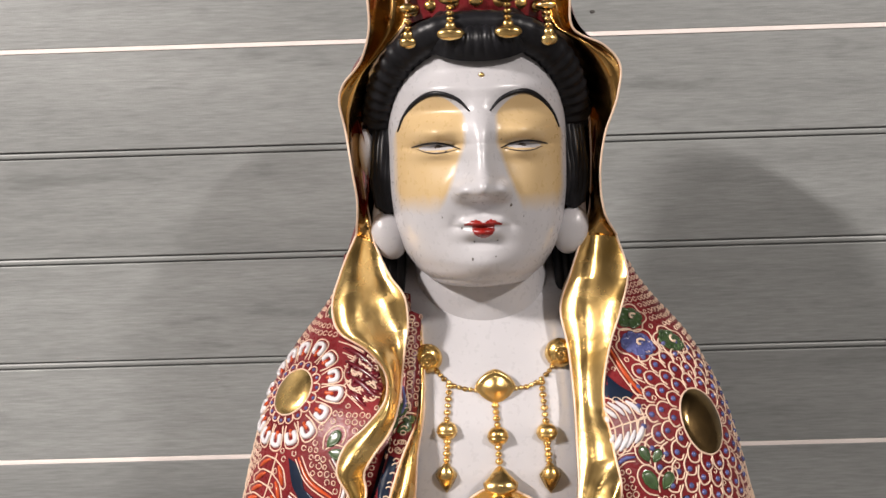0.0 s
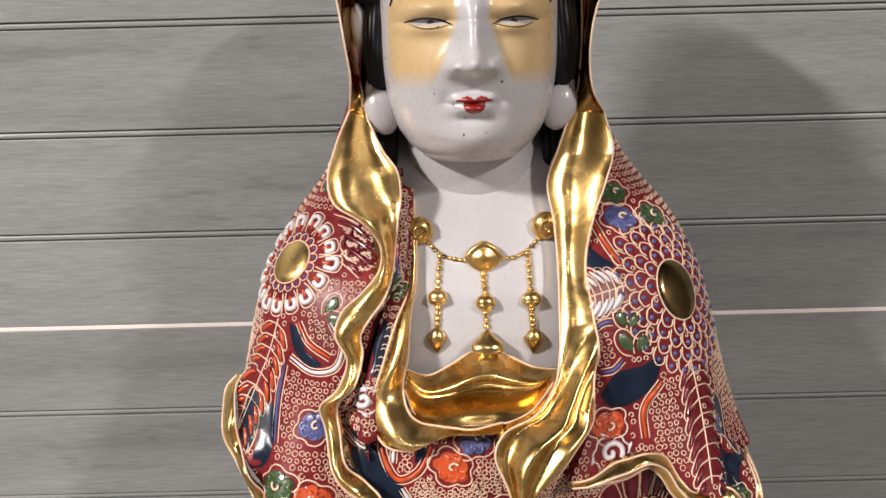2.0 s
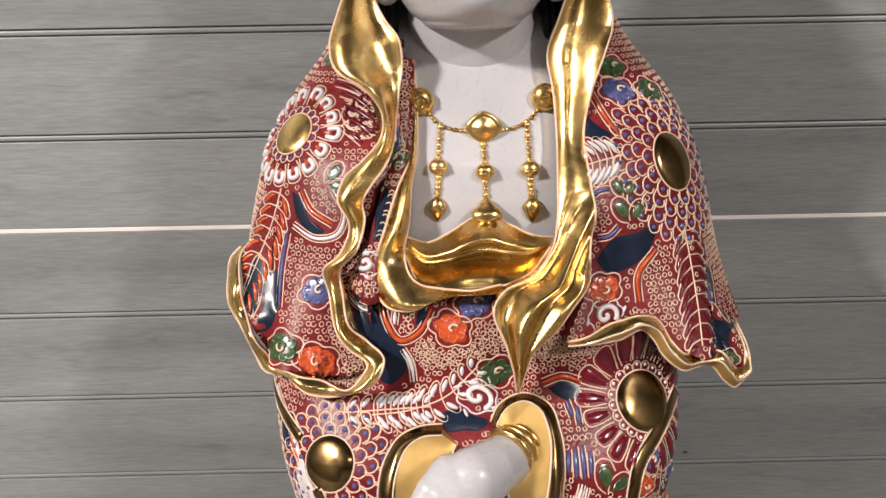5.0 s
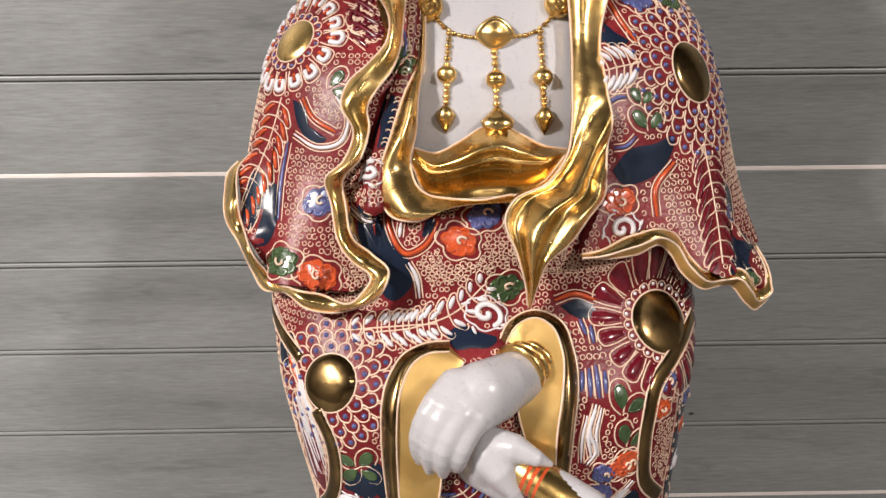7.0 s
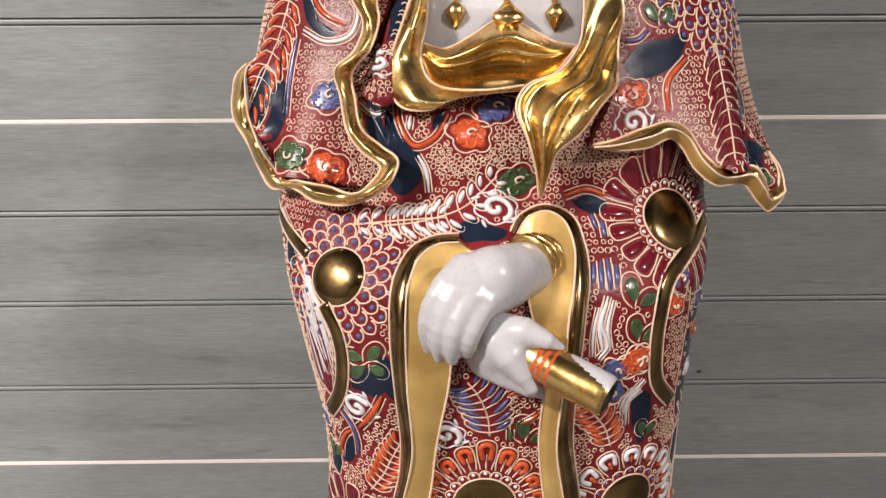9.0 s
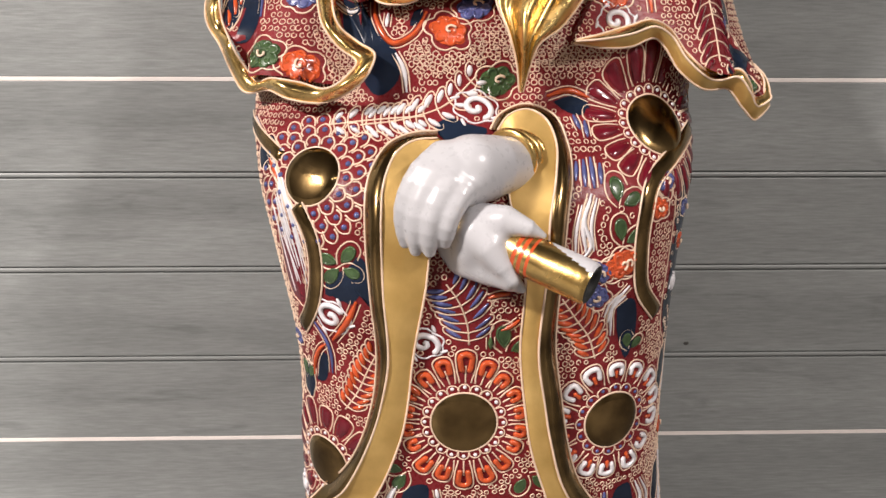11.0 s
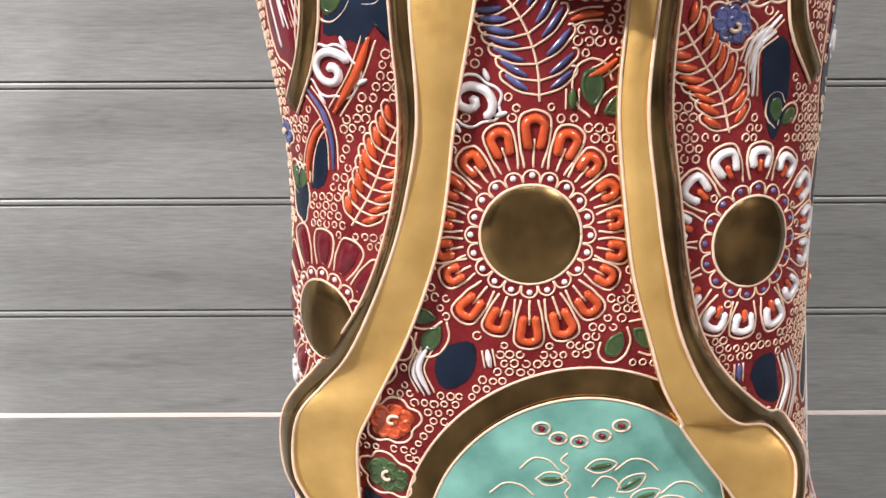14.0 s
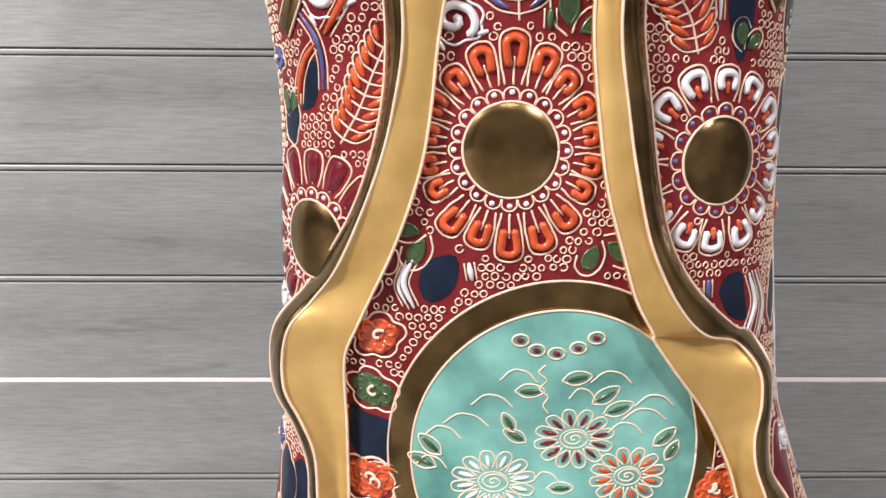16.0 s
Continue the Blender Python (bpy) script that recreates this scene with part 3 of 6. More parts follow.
k = clay.add(rows.reshape(-1, 3), [(r * nc + c, r * nc + (c + 1) % nc, (r + 1) * nc + (c + 1) % nc, (r + 1) * nc + c) for r in range(nr - 1) for c in range(nc)], mats)
for i, (x, y, z) in enumerate(rows.reshape(-1, 3)):
    if y < 0.095:
        a = abs(x + 0.006)
        brow = 0.8186 - 38 * (a - 0.0255) ** 2 if a > 0.006 else 0.79
        inner = 0.0066 + max(0, 0.792 - z) * 0.36
        f = min(1, max(0, (brow - z) / 0.0015)) * min(1, max(0, (a - inner) / 0.004)) * min(1, max(0, (z - 0.7515) / 0.016)) * min(1, max(0, (0.0505 - a) / 0.006))
        if ((a - 0.0238) / 0.0095) ** 2 + ((z - 0.7900) / 0.0017) ** 2 < 1:
            f *= 0.15
        clay.paint[k + i] = f


def face_line(pts, r, mat, n=40, off=0.0002, flat=0.6):
    q = curve(pts, n)
    p = face_point(q[:, 0], q[:, 1], off)
    s = np.linspace(0, 1, n)
    sweep(p, (0, -1, 0), r * (0.25 + 0.75 * np.sin(np.pi * np.clip(s, 0.02, 0.98)) ** 0.6), r * flat, mat, 6)


for sgn in (-1, 1):
    m = lambda a, z: (-0.006 + sgn * a, z)
    face_line([m(0.0055, 0.8085), m(0.011, 0.8145), m(0.0175, 0.8178), m(0.026, 0.8188), m(0.035, 0.8150), m(0.0415, 0.8085), m(0.0455, 0.8005)], 0.0014, "black", 60)
    face_line([m(0.0110, 0.7888), m(0.017, 0.7913), m(0.0235, 0.7924), m(0.0300, 0.7921), m(0.0375, 0.7908)], 0.0007, "black", 40, 0.0004)
    face_line([m(0.0125, 0.7886), m(0.02, 0.7872), m(0.028, 0.7874), m(0.0345, 0.7896)], 0.00035, "speck", 40, 0.0001)
    c = face_point(np.array([-0.006 + sgn * 0.0225]), np.array([0.7901]), 0.0)[0]
    q = [(c[0] + 0.0022 * math.cos(a), c[1] - 0.0004, c[2] + 0.0014 * math.sin(a)) for a in np.linspace(0, 2 * np.pi, 12, endpoint=False)]
    clay.add(q + [(c[0], c[1] - 0.0008, c[2])], [(i, (i + 1) % 12, 12) for i in range(12)], "speck")


def ball(c, r, mat, seg=14, rings=9, scale=(1, 1, 1), turn=None):
    a, b = np.linspace(0, 2 * np.pi, seg, endpoint=False), np.linspace(-np.pi / 2, np.pi / 2, rings)
    g = np.array([[(r * scale[0] * math.cos(v) * math.cos(u), r * scale[1] * math.cos(v) * math.sin(u), r * scale[2] * math.sin(v)) for u in a] for v in b])
    if turn is not None:
        g = g @ np.array(Euler([radians(d) for d in turn]).to_matrix()).T
    clay.grid(g + np.array(c), mat, close_u=True)


c = face_point(np.array([-0.0045]), np.array([0.8275]))[0]
ball(c, 0.0016, "gold", scale=(1, 0.6, 1))
# chips and kiln specks in the glaze
for x, z, r in ((-0.0115, 0.7295, 0.0007), (0.0008, 0.7305, 0.0005), (0.0095, 0.7585, 0.0008), (-0.0245, 0.7875, 0.0006), (-0.0168, 0.7465, 0.0007), (0.0165, 0.752, 0.0004), (-0.0275, 0.7525, 0.0005), (-0.021, 0.815, 0.0004), (0.005, 0.7935, 0.0004), (0.034, 0.815, 0.0004), (-0.0105, 0.7392, 0.0006), (0.0020, 0.7395, 0.0005)):
    ball(face_point(np.array([x]), np.array([z]), -0.0001)[0], r, "speck", 8, 5, (1, 0.35, 1.4))

# ears: long lobes and a visible upper ear
for sgn, ex, ez in ((-1, -0.0620, 0.7375), (1, 0.0505, 0.738)):
    ball((ex - sgn * 0.0015, 0.080, ez + 0.002), 0.0118, "porcelain", 20, 14, (0.88, 0.7, 1.25), (0, sgn * 16, 0))
    ball((ex + sgn * 0.003, 0.085, ez + 0.014), 0.0115, "porcelain", 16, 12, (0.5, 0.5, 1.2))
ball([(-0.0718, 0.0850, 0.7892)][0], 0.0150, "porcelain", 20, 16, (0.36, 0.4, 1.0), (0, -5, 0))

# hair: ribbed roll round the brow, combed front, side locks, strands by the neck
hl = curve([(-0.0655, 0.105, 0.79), (-0.0645, 0.088, 0.806), (-0.0585, 0.069, 0.826), (-0.046, 0.053, 0.842), (-0.030, 0.043, 0.850), (-0.006, 0.040, 0.853), (0.018, 0.043, 0.850), (0.034, 0.053, 0.842), (0.0465, 0.069, 0.826), (0.0525, 0.088, 0.806), (0.0535, 0.105, 0.79)], 420)
s = np.linspace(0, 1, 420)
side = np.abs(s - 0.5) * 2
rib = 1 + 0.05 * np.sin(s * 230) * np.clip((side - 0.25) * 6, 0.25, 1)
hn = unit(hl - np.array([-0.006, 0.10, 0.795]))
t_ = unit(np.gradient(hl, axis=0))
w = (0.0090 - 0.0005 * (1 - side)) * rib
sweep(hl, unit(np.cross(t_, hn)), w * 1.15, w * 0.95, "black", 20)
CAP = Loft([(0.72, -0.006, 0.045, 0.098, 0.17), (0.77, -0.006, 0.061, 0.090, 0.18), (0.81, -0.006, 0.063, 0.082, 0.18), (0.84, -0.006, 0.056, 0.072, 0.175), (0.856, -0.006, 0.045, 0.064, 0.165), (0.868, -0.006, 0.03, 0.075, 0.15), (0.874, -0.006, 0.005, 0.1, 0.12)], 2.0)
clay.grid([CAP.at(th[::2], np.full(90, z)) for z in np.linspace(0.72, 0.874, 40)], "black", close_u=True)
uu, vv = np.meshgrid(np.linspace(-1, 1, 150), np.linspace(0, 1, 30))  # front hair combed up from the brow
clay.grid(np.stack([-0.005 + 0.034 * uu * (1 - 0.38 * vv), 0.0330 + 0.010 * uu**2 + 0.016 * uu**8 - 0.0095 * np.sin(np.pi * np.clip(vv * 0.9, 0, 1)) * (1 - 0.55 * uu**2) + 0.024 * vv**2 - 0.0011 * np.abs(np.cos(uu * 19 + 0.6 * np.sin(vv * 3))) * np.clip(vv * 5, 0, 1), 0.8345 + 0.012 * np.abs(uu) ** 2.4 + 0.031 * vv], -1), "black")
for sgn, lx in ((-1, -0.0618), (1, 0.0515)):
    for j in range(5):
        x = lx + sgn * (j - 2) * 0.0024
        sweep(curve([(x - sgn * 0.002, 0.086, 0.812), (x, 0.078 + 0.001 * abs(j - 2), 0.79), (x + sgn * 0.0008, 0.077, 0.77), (x - sgn * 0.0012, 0.079, 0.7535 + 0.0018 * abs(j - 2))], 24), (0, -1, 0), 0.0028, 0.0032, "black", 10)
    for j in range(3):
        x = -0.006 + sgn * (0.0485 + j * 0.0045)
        sweep(curve([(x, 0.10, 0.735), (x + sgn * 0.001, 0.094, 0.715), (x + sgn * (0.003 - j * 0.001), 0.092, 0.694 + 0.004 * j)], 16), (0, -1, 0), 0.0034, 0.004, "black", 8)


# --- hood: gold inside, patterned outside, open to the front ---
HOOD = Loft([(0.66, -0.004, 0.088, 0.045, 0.20), (0.70, -0.005, 0.091, 0.035, 0.205), (0.728, -0.005, 0.085, 0.03, 0.205), (0.763, -0.004, 0.0755, 0.03, 0.205), (0.797, -0.005, 0.0755, 0.03, 0.205), (0.828, -0.005, 0.0825, 0.025, 0.205), (0.843, -0.002, 0.079, 0.025, 0.205),
             (0.86, -0.003, 0.0645, 0.03, 0.205), (0.88, -0.006, 0.0595, 0.03, 0.20), (0.905, -0.006, 0.054, 0.04, 0.19), (0.93, -0.006, 0.042, 0.06, 0.175), (0.945, -0.006, 0.02, 0.09, 0.15)], 2.0, 0.5)
hz = np.linspace(0.66, 0.945, 110)
ha = np.linspace(1.12, 2 * np.pi - 1.12, 90)
hout = np.array([HOOD.at(ha, np.full_like(ha, z)) for z in hz])
mid = np.stack([np.full(len(hz), -0.005), np.full(len(hz), 0.115), hz], 1)[:, None]
hin = hout + unit(mid - hout) * 0.004
clay.grid(hout, "red")
clay.grid(hin, "shaded_copper_gold", flip=True)
clay.grid([HOOD.at(np.linspace(-1.2, 1.2, 30), np.full(30, z)) * [1, 1, 1] + [0, 0.02, 0] for z in np.linspace(0.893, 0.945, 12)], "red")
rim_out = [(-0.0638, 0.0500, 0.8896), (-0.0642, 0.0500, 0.8716), (-0.0642, 0.0500, 0.8550)] + [(-0.0698, 0.0520, 0.8394)] + [(-0.0812, 0.0560, 0.8272)] + [(-0.0844, 0.0600, 0.8177)] + [(-0.0820, 0.0660, 0.8021), (-0.0787, 0.0660, 0.7799)] + [(-0.0770, 0.0700, 0.7617)] + [(-0.0800, 0.0820, 0.7407)]
rim_in = [(-0.0528, 0.0600, 0.8918), (-0.0446, 0.0600, 0.8731), (-0.0438, 0.0600, 0.8608)] + [(-0.0542, 0.0660, 0.8484)] + [(-0.0652, 0.0740, 0.8352)] + [(-0.0724, 0.0820, 0.8165)] + [(-0.0755, 0.0880, 0.8002), (-0.0758, 0.0880, 0.7764)] + [(-0.0733, 0.0900, 0.7573)] + [(-0.0690, 0.0800, 0.7355)]
ribbon(rim_out, rim_in, "shaded_copper_gold", 180, 18, 0.003, 0.0, lambda s, u: 0.0055 * np.sin(u * 5.2 + s * 9 + 0.5) * np.interp(s, [0, 0.3, 0.5, 0.8, 1], [1, 1, 0.8, 0.7, 0.2]))
rim_out = [(0.0439, 0.0500, 0.8861), (0.0443, 0.0500, 0.8682), (0.0463, 0.0500, 0.8531)] + [(0.0651, 0.0520, 0.8437)] + [(0.0737, 0.0560, 0.8342)] + [(0.0723, 0.0600, 0.8167)] + [(0.0656, 0.0660, 0.7950), (0.0635, 0.0660, 0.7707)] + [(0.0683, 0.0700, 0.7474)] + [(0.0769, 0.0840, 0.7360)]
rim_in = [(0.0367, 0.0600, 0.8889), (0.0311, 0.0600, 0.8707), (0.0340, 0.0600, 0.8568)] + [(0.0449, 0.0660, 0.8466)] + [(0.0544, 0.0740, 0.8331)] + [(0.0603, 0.0820, 0.8141)] + [(0.0618, 0.0880, 0.7944), (0.0616, 0.0880, 0.7706)] + [(0.0610, 0.0900, 0.7498)] + [(0.0560, 0.0820, 0.7368)]
ribbon(rim_out, rim_in, "shaded_copper_gold", 180, 18, 0.003, 0.0, lambda s, u: 0.0055 * np.sin(u * 5.2 + s * 10 + 1.4) * np.interp(s, [0, 0.3, 0.5, 0.8, 1], [1, 1, 0.8, 0.7, 0.2]))

# --- gold inner robe: rolled neckline, folded pocket and knot ---
strip = curve([(-0.0483, 0.0720, 0.6920)] + [(-0.0487, 0.0580, 0.6645)] + [(-0.0517, 0.0460, 0.6390)] + [(-0.0583, 0.0340, 0.6140)] + [(-0.0652, 0.0210, 0.5937)] + [(-0.0707, 0.0090, 0.5735)] + [(-0.0708, 0.0010, 0.5591)], 60)
sweep(strip, FRONT, 0.0060, 0.004, "red", 10)
# patterned inner robe between the shawl's edge and the neckline
class Inset:
    def at(self, a, z):
        z = np.asarray(z, float)
        xl = np.interp(z, [k[0] for k in L_IN[::-1]], [k[1] for k in L_IN[::-1]]) - 0.008
        xr = np.interp(z, strip[::-1, 2], strip[::-1, 0])
        yr = np.interp(z, strip[::-1, 2], strip[::-1, 1])
        k = (np.asarray(a) + 1) / 2
        x = xl + (xr - xl) * k
        y = (CAPE.front(xl, z) + 0.010) * (1 - k) + yr * k + 0.006 * np.sin(np.pi * k)
        return np.stack([x, y, z], -1)


INSET = Inset()
clay.grid([INSET.at(np.linspace(-1, 1, 24), np.full(24, z)) for z in np.linspace(0.545, 0.705, 60)], "red")
neck_out = ([(-0.0455, 0.0740, 0.6857)] + [(-0.0441, 0.0620, 0.6627)] + [(-0.0457, 0.0470, 0.6369)] + [(-0.0533, 0.0320, 0.6212)] + [(-0.0610, 0.0220, 0.6001)] + [(-0.0675, 0.0130, 0.5807)] + [(-0.0687, 0.0050, 0.5679)] + [(-0.0614, -0.0010, 0.5572)] + [(-0.0468, -0.0030, 0.5556)] + [(-0.0318, -0.0030, 0.5614)] + [(-0.0112, -0.0030, 0.5644)] + [(0.0060, -0.0040, 0.5664)])
neck_in = ([(-0.0423, 0.0710, 0.6863)] + [(-0.0410, 0.0590, 0.6634)] + [(-0.0421, 0.0460, 0.6371)] + [(-0.0452, 0.0320, 0.6211)] + [(-0.0471, 0.0250, 0.5994)] + [(-0.0502, 0.0180, 0.5834)] + [(-0.0467, 0.0100, 0.5729)] + [(-0.0396, 0.0050, 0.5675)] + [(-0.0295, 0.0020, 0.5659)] + [(-0.0174, 0.0010, 0.5660)] + [(-0.0063, 0.0000, 0.5668)] + [(0.0073, 0.0000, 0.5683)])
ribbon(neck_out, neck_in, "gold", 240, 16, 0.001, 0.004, lambda s, u: np.interp(s, [0, 0.3, 0.5, 0.75, 1], [0, 0.002, 0.005, 0.003, 0.0]) * np.sin(np.pi * u) + 0.0022 * np.sin(s * 26 + u * 3.5) * np.clip((s - 0.3) * 5, 0, 1), thick=0.008)
# the pocket: a swelling fold below the bare chest, hollow beneath it
pock_top = [(-0.0484, 0.0300, 0.5895)] + [(-0.0361, 0.0280, 0.5871)] + [(-0.0221, 0.0290, 0.5934)] + [(-0.0095, 0.0300, 0.6011)] + [(0.0010, 0.0300, 0.6036)] + [(0.0137, 0.0300, 0.5976)] + [(0.0271, 0.0290, 0.5909)] + [(0.0422, 0.0290, 0.5881)]
pock_low = [(-0.0496, 0.0180, 0.5820)] + [(-0.0422, 0.0100, 0.5679)] + [(-0.0269, 0.0040, 0.5650)] + [(-0.0141, 0.0020, 0.5657)] + [(-0.0015, 0.0010, 0.5668)] + [(0.0119, 0.0010, 0.5686)] + [(0.0247, 0.0030, 0.5748)] + [(0.0373, 0.0100, 0.5884)]
ribbon(pock_top, pock_low, "gold", 120, 60, 0.0, 0.0,
       lambda s, u: np.sin(np.pi * np.clip(s, 0, 1)) ** 0.7 * (0.0155 * np.exp(-(((u - 0.24) / 0.17) ** 2)) - 0.0125 * np.exp(-(((u - 0.72) / 0.15) ** 2)) + 0.0035 * np.exp(-(((u - 0.50) / 0.05) ** 2)))
       + 0.006 * np.exp(-(((s - 0.52) / 0.16) ** 2) - (((u - 0.84) / 0.08) ** 2)), thick=0.002)

# --- necklace ---
def chest_at(x, z, off):
    return np.array([x, float(chest_y(x, z)) - off, z])


for x, z in [(-0.0390, 0.6679), (0.0387, 0.6691)]:
    p = chest_at(x, z, 0.004)
    ball(p, 0.0088, "gold", 20, 12, (1, 0.75, 1.0))
    spiral = np.array([p + [0.0050 * (1 - k / 30) * math.cos(k * 0.42), -0.0062 - 0.0005 * k / 30, 0.0050 * (1 - k / 30) * math.sin(k * 0.42)] for k in range(28)])
    sweep(spiral, (0, -1, 0), 0.0006, 0.0006, "gold", 5)
p = chest_at(*[(-0.0001, 0.6530)][0], 0.002)
prof = [(1.0, 0.0), (0.98, 0.0022), (0.90, 0.0036), (0.80, 0.0034), (0.62, 0.0042), (0.40, 0.0058), (0.18, 0.0068), (0.0, 0.0070)]
squircle = lambda a: 1 / (abs(math.cos(a)) ** 1.5 + abs(math.sin(a)) ** 1.5) ** (1 / 1.5)
clay.grid([[p + [0.0118 * r * squircle(a) * math.cos(a), -h, 0.0100 * r * squircle(a) * math.sin(a)] for a in np.linspace(0, 2 * np.pi, 36, endpoint=False)] for r, h in prof], "gold", close_u=True)


def beads(a, b, step, r):
    a, b = np.array(a), np.array(b)
    m = max(2, int(np.linalg.norm(b - a) / step))
    for k in range(m + 1):
        x, z = a + (b - a) * k / m
        ball(chest_at(x, z, r * 0.35), r * (1 - 0.12 * (k % 2)), "gold", 9, 6, (1, 1, 0.78))


for line in ([(-0.0335, 0.6602), (-0.0297, 0.6564), (-0.0242, 0.6529), (-0.0176, 0.6513), (-0.0110, 0.6506)], [(0.0343, 0.6613), (0.0301, 0.6573), (0.0242, 0.6535), (0.0181, 0.6515), (0.0118, 0.6511)]):
    for a, b in zip(line[:-1], line[1:]):
        beads(a, b, 0.0028, 0.0019)
for top, orb, tip in ([(-0.0267, 0.6529), (-0.0286, 0.6303), (-0.0296, 0.6077)], [(-0.0005, 0.6425), (0.0001, 0.6273), (0.0003, 0.6099)], [(0.0271, 0.6536), (0.0280, 0.6281), (0.0288, 0.6063)]):
    orb, tip = np.array(orb), np.array(tip)
    beads(top, orb + [0, 0.0055], 0.0029, 0.0023)
    beads(orb - [0, 0.0060], tip + [0, 0.004], 0.0029, 0.0024)
    ball(chest_at(orb[0], orb[1], 0.0020), 0.0060, "gold", 18, 12, (1, 0.85, 0.92))
    ball(chest_at(orb[0], orb[1], 0.0030), 0.0062, "gold", 18, 5, (1.02, 0.8, 0.16))
    if abs(tip[0]) > 0.015:
        q = chest_at(tip[0], tip[1], 0.0018)
        prof = [(0.0, 0.0060), (0.0024, 0.0048), (0.0062, 0.0000), (0.0056, -0.0020), (0.0029, -0.0075), (0.0, -0.0110)]
        clay.grid([[(q[0] + r * math.cos(a), q[1] + 0.75 * r * math.sin(a), q[2] + h) for a in np.linspace(0, 2 * np.pi, 6, endpoint=False)] for r, h in prof], "gold", close_u=True)
    else:
        sweep(np.array([chest_at(tip[0], tip[1] + 0.001, 0.003), chest_at(tip[0], tip[1] - 0.002, 0.005), chest_at(tip[0], tip[1] - 0.0045, 0.008), chest_at(tip[0], tip[1] - 0.0075, 0.011)]), (0, -1, 0), [0.0026, 0.0060, 0.0098, 0.0088], 0.0035, "gold", 10)

# --- crown: red band with gold mounts and hanging drops over the hair ---
CROWN = Loft([(0.858, -0.006, 0.042, 0.044, 0.15), (0.885, -0.006, 0.044, 0.042, 0.15), (0.91, -0.006, 0.043, 0.044, 0.15)], 2.0)
clay.grid([CROWN.at(th[::3], np.full(60, z)) for z in np.linspace(0.862, 0.91, 8)], "red", close_u=True)
for x, z0 in ((-0.0430, 0.8465), (-0.0203, 0.8482), (0.0096, 0.8485), (0.0322, 0.8460)):
    y0 = 0.0255 + 10 * (x + 0.006) ** 2
    ball((x, y0, z0), 0.0062, "gold", 14, 10, (1.2 if abs(x + 0.006) < 0.03 else 0.8, 0.5, 0.55))
    ball((x, y0 - 0.0005, z0 + 0.0035), 0.0030, "gold", 12, 8, (1, 0.7, 1))
    for k in range(3):
        ball((x, y0 + 0.001 + 0.002 * k, z0 + 0.0075 + 0.0035 * k), 0.0024, "gold", 10, 6, (1, 1, 0.6))
    ball((x, y0 + 0.009, z0 + 0.0195), 0.0040, "gold", 12, 8, (1.5, 0.8, 0.7))
for k in range(9):
    a = -1.2 + k * 0.3
    p = CROWN.at(np.array([a]), np.array([0.868]))[0]
    ball(p, 0.0042, "gold", 12, 8, (1, 0.6, 0.8))
    sweep(curve([p + [-0.004, -0.001, 0.004], p + [0, -0.002, 0.012], p + [0.004, -0.001, 0.005]], 16), (0, -1, 0), 0.0012, 0.0012, "gold", 6)

# --- sleeves: matte gold flaps with darker rims, sweeping down and flaring at the feet ---
def sleeve(outer, seam, inner, s_wave):
    ribbon(outer, seam, "bronze", 260, 14, 0.0006, 0.0028, lambda s, u: 0.0006 * np.sin(s * 47 + u * 3), thick=0.004)
    ribbon(seam, inner, "ochre_gold", 260, 16, 0.0006, 0.0, lambda s, u: 0.0014 * np.sin(u * np.pi) * np.sin(s * s_wave) - np.interp(s, [0.45, 0.62, 0.8], [0, 0.004, 0.002]) * np.sin(np.pi * u), lines=(False, True), thick=0.006)


